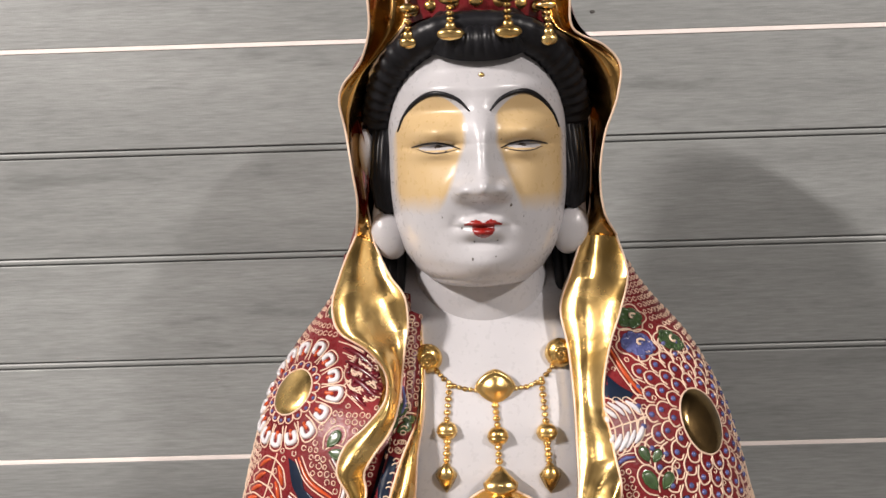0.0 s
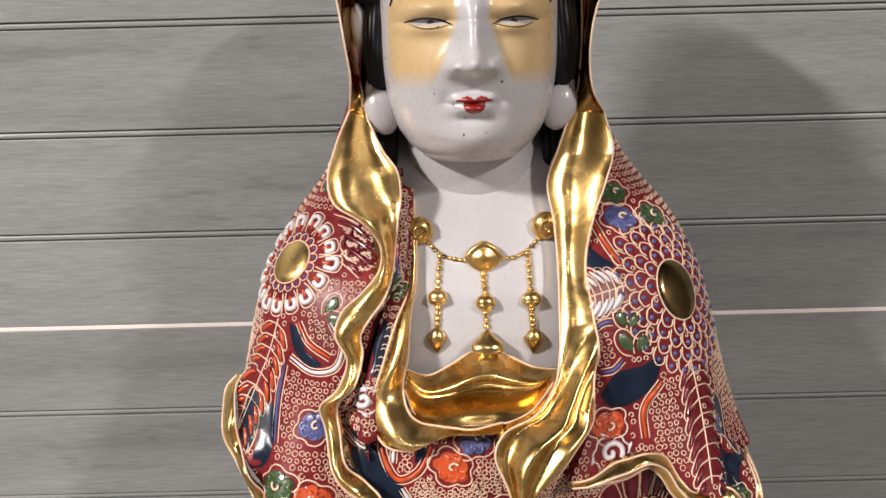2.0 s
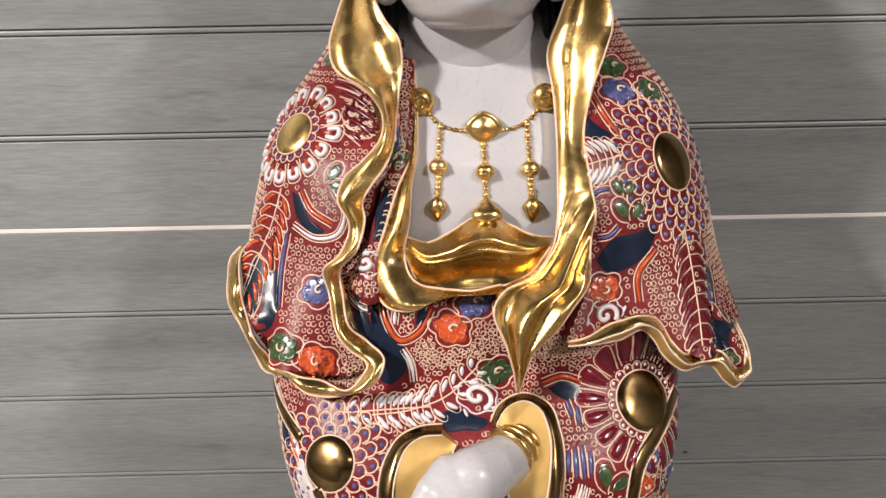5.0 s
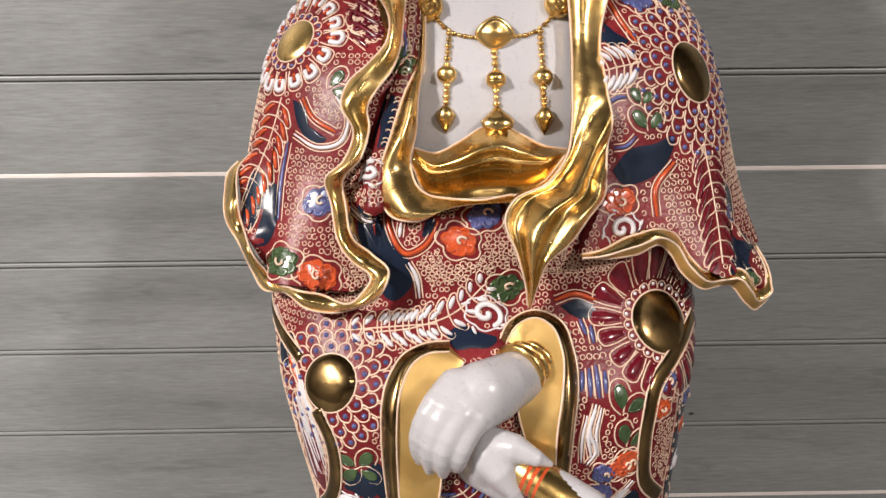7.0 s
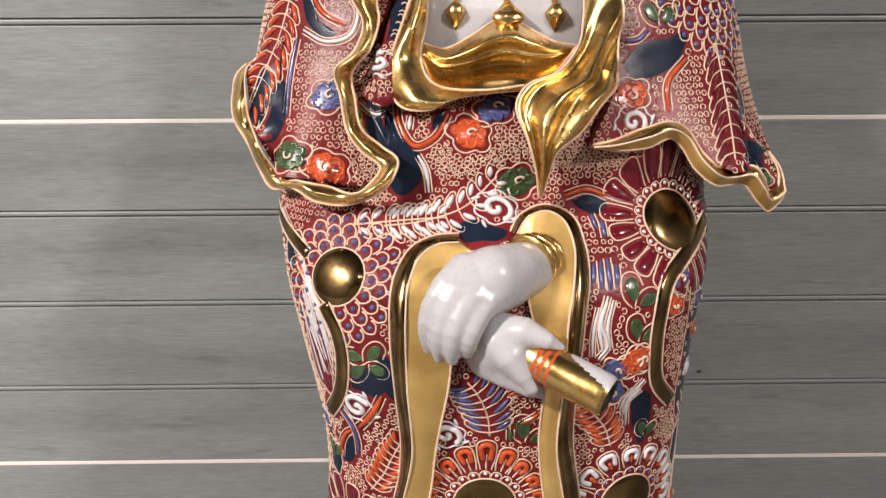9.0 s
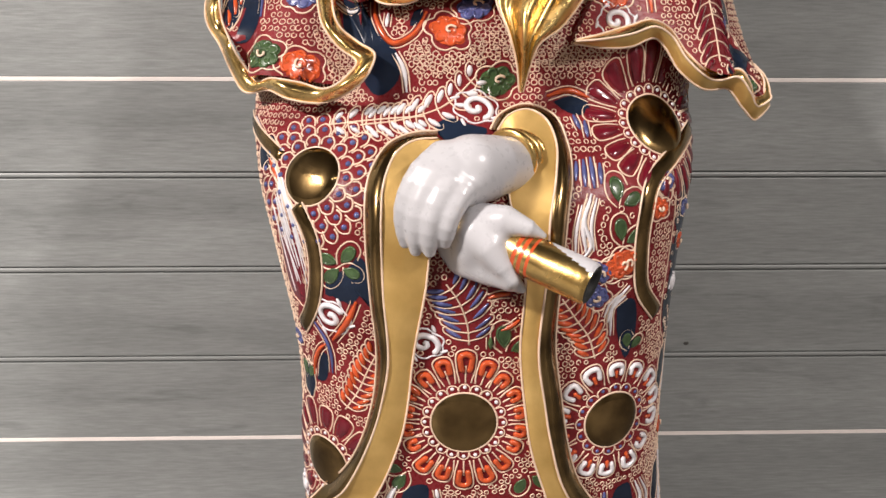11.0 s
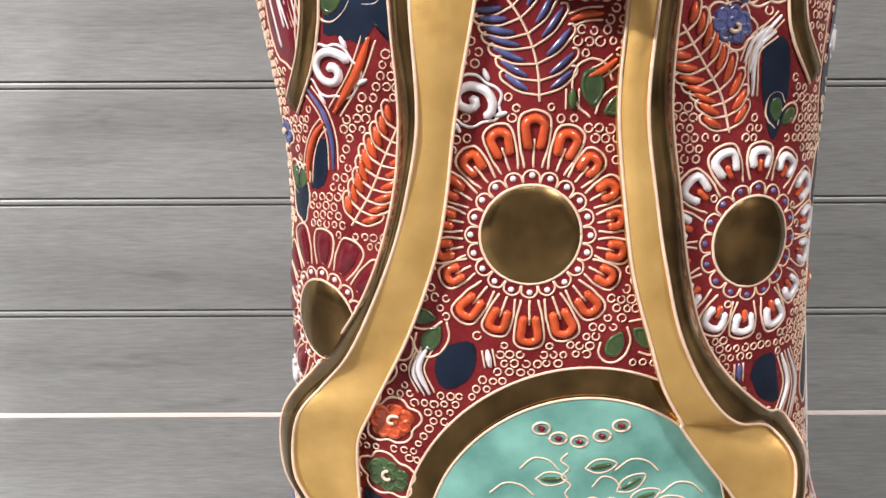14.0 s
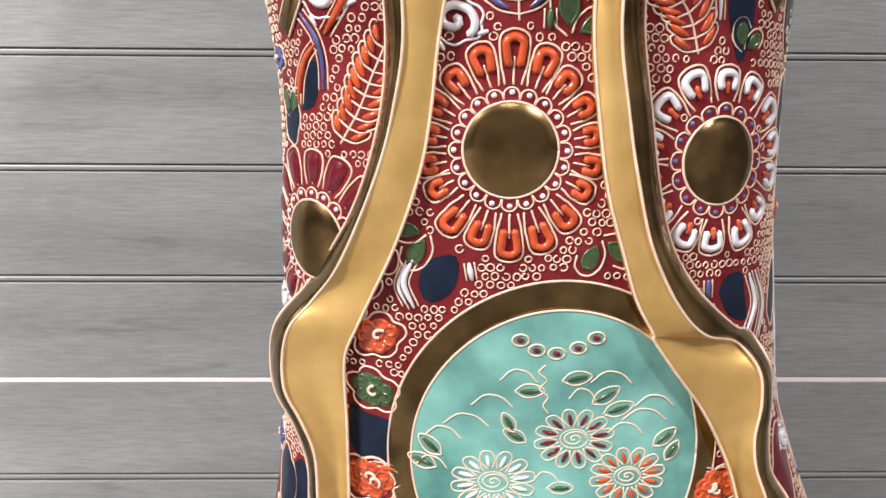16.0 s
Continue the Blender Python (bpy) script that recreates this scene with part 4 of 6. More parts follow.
sleeve([(-0.0294, -0.0219, 0.4896), (-0.0427, -0.0220, 0.4887), (-0.0538, -0.0244, 0.4846), (-0.0631, -0.0318, 0.4739), (-0.0677, -0.0416, 0.4576), (-0.0679, -0.0457, 0.4393), (-0.0659, -0.0463, 0.4050)] + [(-0.0636, -0.0422, 0.3647), (-0.0653, -0.0400, 0.3449), (-0.0706, -0.0369, 0.3221), (-0.0770, -0.0333, 0.3046), (-0.0860, -0.0272, 0.2879)] + [(-0.1016, -0.0100, 0.2656), (-0.1149, -0.0100, 0.2499)] + [(-0.1194, -0.0060, 0.2312), (-0.1178, -0.0060, 0.2150), (-0.1096, -0.0060, 0.1985), (-0.1034, -0.0060, 0.1789), (-0.1030, -0.0060, 0.1633)] + [(-0.114, 0.0, 0.08), (-0.118, 0.004, 0.01), (-0.12, 0.006, -0.095)],
       [(-0.0296, -0.0294, 0.4866), (-0.0412, -0.0298, 0.4855), (-0.0499, -0.0329, 0.4807), (-0.0570, -0.0424, 0.4677), (-0.0589, -0.0512, 0.4483), (-0.0590, -0.0525, 0.4389), (-0.0586, -0.0532, 0.4086)] + [(-0.0569, -0.0496, 0.3627), (-0.0603, -0.0473, 0.3434), (-0.0650, -0.0449, 0.3243), (-0.0724, -0.0411, 0.3042), (-0.0843, -0.0328, 0.2785)] + [(-0.0978, -0.0220, 0.2602), (-0.1077, -0.0220, 0.2486)] + [(-0.1117, -0.0180, 0.2322), (-0.1108, -0.0180, 0.2191), (-0.1043, -0.0180, 0.2053), (-0.0983, -0.0180, 0.1884), (-0.0973, -0.0180, 0.1693)] + [(-0.109, -0.01, 0.08), (-0.114, -0.006, 0.01), (-0.116, -0.004, -0.095)],
       [(-0.0215, -0.0306, 0.4804), (-0.0235, -0.0336, 0.4768), (-0.0236, -0.0374, 0.4722), (-0.0246, -0.0463, 0.4591), (-0.0277, -0.0503, 0.4476)] + [(-0.0321, -0.0537, 0.4352), (-0.0362, -0.0542, 0.4089)] + [(-0.0435, -0.0482, 0.3646), (-0.0457, -0.0463, 0.3433), (-0.0489, -0.0446, 0.3233), (-0.0536, -0.0426, 0.3066), (-0.0627, -0.0378, 0.2822)] + [(-0.0706, -0.0338, 0.2656), (-0.0771, -0.0290, 0.2514)] + [(-0.0831, -0.0240, 0.2366), (-0.0837, -0.0209, 0.2201), (-0.0833, -0.0188, 0.2056), (-0.0833, -0.0165, 0.1877), (-0.0833, -0.0146, 0.1676)] + [(-0.094, -0.008, 0.08), (-0.098, -0.004, 0.01), (-0.1, -0.002, -0.095)], 9.0)
sleeve([(-0.0005, -0.0214, 0.4905), (0.0047, -0.0149, 0.4979), (0.0201, -0.0106, 0.5033), (0.0344, -0.0137, 0.4980), (0.0410, -0.0249, 0.4840), (0.0420, -0.0374, 0.4683), (0.0389, -0.0473, 0.4490), (0.0367, -0.0502, 0.4199)] + [(0.0357, -0.0476, 0.3703), (0.0404, -0.0449, 0.3413), (0.0461, -0.0423, 0.3107), (0.0549, -0.0383, 0.2845)] + [(0.0666, -0.0344, 0.2681), (0.0866, -0.0251, 0.2507)] + [(0.0994, -0.0140, 0.2442)] + [(0.1077, -0.0160, 0.2303), (0.1093, -0.0160, 0.2156), (0.1090, -0.0160, 0.1967), (0.1112, -0.0160, 0.1802), (0.1195, -0.0160, 0.1676)] + [(0.145, -0.008, 0.07), (0.152, -0.004, 0.01), (0.152, -0.002, -0.095)],
       [(0.0027, -0.0263, 0.4906), (0.0086, -0.0203, 0.4974), (0.0196, -0.0174, 0.5008), (0.0286, -0.0201, 0.4968), (0.0338, -0.0294, 0.4855), (0.0327, -0.0420, 0.4701), (0.0287, -0.0534, 0.4484), (0.0277, -0.0561, 0.4195)] + [(0.0252, -0.0544, 0.3701), (0.0299, -0.0519, 0.3418), (0.0348, -0.0501, 0.3162), (0.0432, -0.0465, 0.2869)] + [(0.0550, -0.0427, 0.2649), (0.0698, -0.0371, 0.2496)] + [(0.0891, -0.0240, 0.2425)] + [(0.0983, -0.0260, 0.2308), (0.1005, -0.0260, 0.2166), (0.0987, -0.0260, 0.1982), (0.1004, -0.0260, 0.1848), (0.1048, -0.0260, 0.1727)] + [(0.136, -0.016, 0.07), (0.143, -0.012, 0.01), (0.143, -0.01, -0.095)],
       [(0.0102, -0.0253, 0.4870), (0.0119, -0.0239, 0.4886), (0.0128, -0.0248, 0.4875), (0.0118, -0.0291, 0.4822), (0.0085, -0.0376, 0.4720), (0.0076, -0.0465, 0.4589)] + [(0.0112, -0.0532, 0.4435), (0.0161, -0.0547, 0.4206)] + [(0.0154, -0.0519, 0.3702), (0.0188, -0.0495, 0.3416), (0.0237, -0.0476, 0.3117), (0.0318, -0.0445, 0.2853)] + [(0.0392, -0.0418, 0.2641), (0.0475, -0.0386, 0.2497)] + [(0.0472, -0.0384, 0.2483), (0.0590, -0.0340, 0.2321), (0.0730, -0.0281, 0.2142), (0.0840, -0.0230, 0.1956), (0.0904, -0.0205, 0.1823), (0.0949, -0.0190, 0.1692)] + [(0.116, -0.008, 0.07), (0.12, -0.004, 0.01), (0.12, -0.002, -0.095)], 7.0)


# --- hands: rounded forms melted together ---
def melt(caps, blend, cell, mat):
    """caps: lists of (points, radii); a smooth skin round all of them."""
    allp = np.concatenate([np.array(c[0]) for c in caps])
    lo, hi = allp.min(0) - 0.03, allp.max(0) + 0.03
    dims = np.ceil((hi - lo) / cell).astype(int)
    gx, gy, gz = [lo[i] + cell * np.arange(dims[i]) for i in range(3)]
    G = np.stack(np.meshgrid(gx, gy, gz, indexing="ij"), -1)
    field = np.zeros(G.shape[:3])
    for pts, rad in caps:
        best = np.full(G.shape[:3], 9.0)
        pts = np.array(pts, float)
        for (a, b), (ra, rb) in zip(zip(pts[:-1], pts[1:]), zip(rad[:-1], rad[1:])):
            ab = b - a
            t = np.clip(((G - a) @ ab) / (ab @ ab), 0, 1)
            d = np.linalg.norm(G - a - t[..., None] * ab, axis=-1) - (ra + (rb - ra) * t)
            best = np.minimum(best, d)
        field += np.exp(-best / blend)
    f = -blend * np.log(np.maximum(field, 1e-30))
    ins = f < 0
    idx = -np.ones(tuple(dims - 1), int)
    corners = [(i, j, k) for i in (0, 1) for j in (0, 1) for k in (0, 1)]
    sub = lambda A, c: A[c[0]:c[0] + dims[0] - 1, c[1]:c[1] + dims[1] - 1, c[2]:c[2] + dims[2] - 1]
    cnt = sum(sub(ins, c).astype(int) for c in corners)
    act = np.argwhere((cnt > 0) & (cnt < 8))
    idx[tuple(act.T)] = np.arange(len(act))
    acc, num = np.zeros((len(act), 3)), np.zeros(len(act))
    for c in corners:
        for ax in range(3):
            if c[ax] == 0:
                e = list(c)
                e[ax] = 1
                fa, fb = f[tuple((act + c).T)], f[tuple((act + e).T)]
                hit = (fa < 0) != (fb < 0)
                t = np.where(hit, fa / np.where(hit, fa - fb, 1), 0)
                p = np.array(c)[None] + np.eye(3)[ax][None] * t[:, None]
                acc += p * hit[:, None]
                num += hit
    verts = lo + cell * (act + acc / num[:, None])
    faces = []
    for ax in range(3):
        o1, o2 = [(1, 2), (2, 0), (0, 1)][ax]
        for i in np.argwhere(np.diff(ins, axis=ax)):
            i = list(i)
            if i[o1] == 0 or i[o2] == 0:
                continue
            def cellat(d1, d2):
                q = list(i)
                q[o1] -= d1
                q[o2] -= d2
                return idx[tuple(q)] if all(q[n] < dims[n] - 1 for n in range(3)) else -1
            q = [cellat(1, 1), cellat(0, 1), cellat(0, 0), cellat(1, 0)]
            if min(q) >= 0:
                faces.append(tuple(q) if ins[tuple(i)] else tuple(q[::-1]))
    clay.add(verts, faces, mat)


fingers = []
for root, knuckle, mid, end in zip([(-0.0275, -0.0560, 0.4787)] + [(-0.0217, -0.0580, 0.4769)] + [(-0.0159, -0.0600, 0.4738)] + [(-0.0106, -0.0610, 0.4694)], [(-0.0400, -0.0660, 0.4716)] + [(-0.0328, -0.0690, 0.4705)] + [(-0.0251, -0.0710, 0.4682)] + [(-0.0176, -0.0710, 0.4647)], [(-0.0468, -0.0670, 0.4574)] + [(-0.0404, -0.0720, 0.4551)] + [(-0.0330, -0.0760, 0.4536)] + [(-0.0242, -0.0770, 0.4527)], [(-0.0467, -0.0600, 0.4369)] + [(-0.0411, -0.0650, 0.4340)] + [(-0.0340, -0.0690, 0.4342)] + [(-0.0262, -0.0720, 0.4397)]):
    fingers.append((curve([root, knuckle, mid, end], 9), np.interp(np.linspace(0, 1, 9), [0, 0.35, 0.65, 0.9, 1], [0.0095, 0.0060, 0.0048, 0.0042, 0.0030])))
palm = [(0.0096, -0.0340, 0.4727)] + [(-0.0019, -0.0460, 0.4737)] + [(-0.0126, -0.0550, 0.4751)] + [(-0.0216, -0.0580, 0.4725)]
melt([(palm, (0.0148, 0.0162, 0.0162, 0.0135)), ([(-0.0071, -0.0540, 0.4699)] + [(-0.0171, -0.0620, 0.4645)], (0.0135, 0.0095))] + fingers, 0.0015, 0.0008, "porcelain")
# the hand below, closed round the handle: heel, thumb above, fingers beneath
melt([([(-0.0198, -0.0480, 0.4338)] + [(-0.0100, -0.0600, 0.4372)] + [(-0.0028, -0.0640, 0.4364)], (0.0105, 0.0138, 0.0122)),
      ([(-0.0090, -0.0640, 0.4494)] + [(0.0033, -0.0720, 0.4515)] + [(0.0138, -0.0770, 0.4483)] + [(0.0214, -0.0770, 0.4445)], (0.0085, 0.0070, 0.0045, 0.0018)),
      ([(-0.0149, -0.0540, 0.4264)] + [(-0.0034, -0.0640, 0.4238)] + [(0.0060, -0.0720, 0.4202)] + [(0.0124, -0.0740, 0.4159)], (0.0095, 0.0085, 0.0055, 0.0020)),
      ([(-0.0109, -0.0700, 0.4444)] + [(-0.0048, -0.0750, 0.4384)] + [(0.0022, -0.0770, 0.4291)] + [(0.0070, -0.0780, 0.4224)], (0.0078, 0.0066, 0.0046, 0.0022))], 0.0028, 0.0008, "porcelain")
# gold cuff at the wrist and the gold handle, its white end part chipped, part painted highlight
cuff = [(0.0095, -0.0340, 0.4766)] + [(0.0138, -0.0290, 0.4763)] + [(0.0180, -0.0240, 0.4752)]
for k in range(3):
    c = np.array(cuff[k])
    ax = unit(np.array([0.62, 0.75, 0.12]))
    e1 = unit(np.cross(ax, [0, 0, 1.0]))
    e2 = np.cross(ax, e1)
    ring = np.array([c + (0.0138 - 0.0006 * k) * (e1 * math.cos(a) + e2 * math.sin(a)) for a in np.linspace(0, 2 * np.pi, 41)])
    sweep(ring, ax, 0.0024, 0.0022, "gold", 10, taper=False)
A, B = np.array([(-0.0027, -0.0620, 0.4394)][0]), np.array([(0.0436, -0.0920, 0.4238)][0])
ax = unit(B - A)
e1 = unit(np.cross(ax, [0, 0, 1.0]))
e2 = np.cross(e1, ax)
ang = np.linspace(0, 2 * np.pi, 60, endpoint=False)
ss = np.linspace(0, 1, 110)
rows, mats = [], []
for s in ss:
    rad = 0.0113 * np.interp(s, [0, 0.3, 0.92, 0.97, 1], [0.80, 0.96, 0.98, 0.96, 0.88])
    rows.append([A + (B - A) * s + rad * (e1 * math.cos(a) + e2 * math.sin(a)) for a in ang])
for s in ss[:-1]:
    for a in ang:
        up = math.sin(a - 0.3) + 0.06 * math.sin(a * 3 + s * 9) 
        # white along the upper side: worn glaze plus a highlight put into the colour
        chip_glint = up + (s - 1) * 1.3 > 0.36
        stripe = 0.30 < s < 0.50 and int((s - 0.30) * 30) % 2 == 0
        mats.append(MAT_INDEX["porcelain" if chip_glint else "orange" if stripe else "gold"])
nc = len(ang)
clay.add(np.array(rows).reshape(-1, 3), [(r * nc + c, r * nc + (c + 1) % nc, (r + 1) * nc + (c + 1) % nc, (r + 1) * nc + c) for r in range(109) for c in range(nc)], mats)
# open end of the handle, coloured black for the shade inside
inner = [[B - ax * d + r * (e1 * math.cos(a) + e2 * math.sin(a)) for a in ang] for r, d in ((0.0099, 0), (0.0078, -0.0002), (0.0062, 0.0015), (0.0058, 0.012), (0.0, 0.012))]
clay.grid(inner, "hole", close_u=True)


# --- raised slip decoration, laid on the maroon ground ---
from mathutils.bvhtree import BVHTree
from mathutils.kdtree import KDTree

GROUND = MAT_INDEX["red"]
ground_faces = [f for f, m in zip(clay.f, clay.m) if m == GROUND]
bvh = BVHTree.FromPolygons([Vector(p) for p in clay.v], ground_faces)
ground_of = [GROUND] * len(ground_faces)
taken = []  # (place, reach) of all that has been laid down
rng = random.Random(7)


def cast(o, d, anywhere=False):
    loc, nrm, idx, dist = bvh.ray_cast(Vector(o), Vector(d), 1.5)
    if loc is None or (not anywhere and ground_of[idx] != GROUND):
        return None
    if nrm.dot(Vector(d)) > 0:
        nrm = -nrm
    return np.array(loc), np.array(nrm)


def flat(x, z):
    """The place on the ground seen straight from the front."""
    return cast((x, -1, z), (0, 1, 0))


class Spot:
    """A little tangent plane on the ground; at(a, b) lays a point of it onto the ground."""

    def __init__(self, x, z):
        hit = cast((x, -1, z), (0, 1, 0), True)
        self.ok = hit is not None
        if not self.ok:
            return
        self.o = hit[0]
        ns = [hit[1]]
        for a, b in ((0.006, 0), (-0.006, 0), (0, 0.006), (0, -0.006)):
            h = cast((x + a, -1, z + b), (0, 1, 0), True)
            if h is not None and np.linalg.norm(h[0] - self.o) < 0.02:
                ns.append(h[1])
        self.n = unit(np.mean(ns, 0))
        self.u = unit(np.cross([0, 0, 1.0], self.n))
        self.v = np.cross(self.n, self.u)

    def at(self, a, b):
        p = self.o + a * self.u + b * self.v
        hit = cast(p + self.n * 0.03, -self.n)
        if hit is None or abs((hit[0] - p) @ self.n) > 0.026:
            return None
        return hit


def lay(hits, r, mat, taper=0.0, sides=5, lift=0.15, mark=True):
    """A raised line of slip through the given hits; breaks where the ground ends."""
    run = []
    for h in list(hits) + [None]:
        if h is not None and (not run or np.linalg.norm(h[0] - run[-1][0]) < 0.012):
            run.append(h)
            continue
        if len(run) > 1:
            p, nn = np.array([q[0] for q in run]), np.array([q[1] for q in run])
            s = np.linspace(0, 1, len(run))
            rad = r * (1 - taper + taper * np.sin(np.pi * np.clip(s, 0.06, 0.94)) ** 0.7)
            sweep(p + nn * (r * lift), nn, rad, rad * 0.85, mat, sides)
            if mark:
                taken.extend([(tuple(q), r) for q in p])
        run = [h] if h is not None else []


def dense(pts, step=0.0014):
    p = np.asarray(pts, float)
    d = np.linalg.norm(np.diff(p, axis=0), axis=1).sum()
    return curve(p, max(4, int(d / step) + 2))


def wob(k=0.00022):
    return rng.uniform(-k, k)


def dot(hit, r, mat, squash=0.8):
    if hit is None:
        return
    p, n = hit
    u = unit(np.cross([0.1, 0.2, 1.0], n))
    v = np.cross(n, u)
    rings = []
    for ph, m in ((0.0, 1.0), (0.5, 0.86), (1.0, 0.5)):
        rings.append([p + (u * math.cos(a) + v * math.sin(a)) * r * math.cos(ph) + n * r * squash * math.sin(ph) for a in np.linspace(0, 2 * np.pi, 8, endpoint=False)])
    rings.append([p + n * r * squash] * 8)
    clay.grid(rings, mat, close_u=True)
    taken.append((tuple(p), r))


def patch(spot, outline, height, mat, rings=5, dome=False, raise_=0.0003):
    """A filled raised field; outline: points (a, b) round the spot."""
    o = np.asarray(outline)
    c = o.mean(0)
    grid, ok = [], []
    for k in range(rings + 1):
        f = 1 - k / rings
        row, rok = [], []
        for q in o:
            a, b = c + (q - c) * f
            h = spot.at(a, b)
            rok.append(h is not None)
            if h is None:
                row.append(np.zeros(3))
            else:
                lift = raise_ + height * (math.sqrt(max(0, 1 - f * f)) if dome else (1 - f**4))
                row.append(h[0] + h[1] * lift)
                taken.append((tuple(h[0]), 0.0012))
        grid.append(row)
        ok.append(rok)
    n = len(o)
    vs = [p for row in grid for p in row]
    fs = []
    for r in range(rings):
        for c_ in range(n):
            d = (c_ + 1) % n
            if ok[r][c_] and ok[r][d] and ok[r + 1][c_] and ok[r + 1][d]:
                q = (r * n + c_, r * n + d, (r + 1) * n + d, (r + 1) * n + c_)
                if max(np.linalg.norm(vs[q[i]] - vs[q[i - 1]]) for i in range(4)) < 0.012:
                    fs.append(q)
    clay.add(vs, fs, mat)


def ring_pts(r, n=48, sx=1.0, sy=1.0, lump=0.0, k=5, ph=0.0):
    return [(sx * r * (1 - lump * 2.2 * (1 - abs(math.sin((k * a + ph) / 2)))) * math.cos(a), sy * r * (1 - lump * 2.2 * (1 - abs(math.sin((k * a + ph) / 2)))) * math.sin(a)) for a in np.linspace(0, 2 * np.pi, n, endpoint=False)]


def line_on(spot, pts, r, mat, taper=0.0, step=0.0014, lift=0.15):
    lay([spot.at(a + wob(0.0001), b + wob(0.0001)) for a, b in dense(pts, step)], r, mat, taper, lift=lift)


def closed(pts):
    return list(pts) + [pts[0]]


def medal(spot, ri, mat, tall=1.0):
    patch(spot, ring_pts(ri, 40, 1.0, tall), ri * 0.13, mat, 8, dome=True)
    line_on(spot, closed(ring_pts(ri * 1.01, 30, 1.0, tall)), 0.0006, "cream")


def flower(x, z, ri, ro, n, petal, bead, boss, squeeze):
    sp = Spot(x, z)
    if not sp.ok:
        return
    medal(sp, ri, boss)
    m = int(n * 1.15)
    r1 = ri + 0.0036
    for k in range(m):
        a = 2 * np.pi * k / m
        dot(sp.at(r1 * math.cos(a) + wob(), r1 * math.sin(a) + wob()), 0.0012, bead)
        w = np.pi / m
        arc = [((ri + 0.0012 + q) * math.cos(a + s * w), (ri + 0.0012 + q) * math.sin(a + s * w)) for s, q in ((-0.95, 0), (-0.8, 0.003), (0, 0.0045), (0.8, 0.003), (0.95, 0))]
        line_on(sp, arc, 0.00042, "cream")
    r0 = ri + 0.0068
    for k in range(n):
        a = 2 * np.pi * (k + 0.5) / n + rng.uniform(-0.03, 0.03)
        w = np.pi / n
        e = ro * rng.uniform(0.95, 1.05) * (1 - squeeze * math.cos(a) ** 2)
        P = lambda rr, s: (rr * math.cos(a + s * w), rr * math.sin(a + s * w))
        line_on(sp, [P(r0, -0.72), P((r0 + e) / 2, -0.86), P(e * 0.97, -0.62), P(e, 0), P(e * 0.97, 0.62), P((r0 + e) / 2, 0.86), P(r0, 0.72)], 0.0005, "cream")
        t = 0.5 * (e - r0)
        if petal == "wine":
            patch(sp, [P(r0 + 0.001, -0.35), P(r0 + t, -0.55), P(e - 0.0022, -0.4), P(e - 0.0015, 0), P(e - 0.0022, 0.4), P(r0 + t, 0.55), P(r0 + 0.001, 0.35)], 0.0010, "wine", 3)
            line_on(sp, [P(r0 + 0.0005, 0), P(r0 + t, 0)], 0.0004, "cream")
        else:
            wd = 0.52 if petal == "white" else 0.44
            thick = 0.0017 if petal == "white" else 0.0018
            line_on(sp, [P(r0 + t * 0.7, -0.84 * wd), P(r0 + t * 1.1, -wd), P(e - 0.0042, -0.92 * wd), P(e - 0.0030, 0), P(e - 0.0042, 0.92 * wd), P(r0 + t * 1.1, wd), P(r0 + t * 0.7, 0.84 * wd)], thick, petal)
            line_on(sp, [P(r0 if petal == "orange" else r0 + t * 0.45, 0), P(r0 + t, 0)], 0.0005 if petal == "orange" else 0.0013, "cream" if petal == "orange" else "orange")


def scales(x, z, ri, ro, boss, tall=1.0):
    sp = Spot(x, z)
    medal(sp, ri, boss, tall)
    r, k = ri + 0.0012, 0
    while r < ro:
        n = int(2 * np.pi * (r + 0.003) / 0.0092)
        for i in range(n):
            a = 2 * np.pi * (i + 0.5 * (k % 2)) / n
            w = 0.98 * np.pi / n
            line_on(sp, [((r + q) * math.cos(a + s * w), tall * (r + q) * math.sin(a + s * w)) for s, q in ((-0.98, -0.0005), (-0.85, 0.0040), (0, 0.0070), (0.85, 0.0040), (0.75, 0.0010))], 0.00055, "cream")
            dot(sp.at((r + 0.0036) * math.cos(a) + wob(0.0006), tall * (r + 0.0036) * math.sin(a) + wob(0.0006)), 0.0017, "blue")
        r += 0.0066
        k += 1


def navy(pts):
    p = np.array(pts)
    c = p.mean(0)
    sp = Spot(*c)
    if not sp.ok:
        return
    loop = dense(closed(pts), 0.003)[:-1]
    loc = []
    for q in loop:
        h = flat(*q)
        if h is not None:
            loc.append(((h[0] - sp.o) @ sp.u, (h[0] - sp.o) @ sp.v))
    if len(loc) > 4:
        patch(sp, loc, 0.0002, "navy", 4, raise_=0.00025)


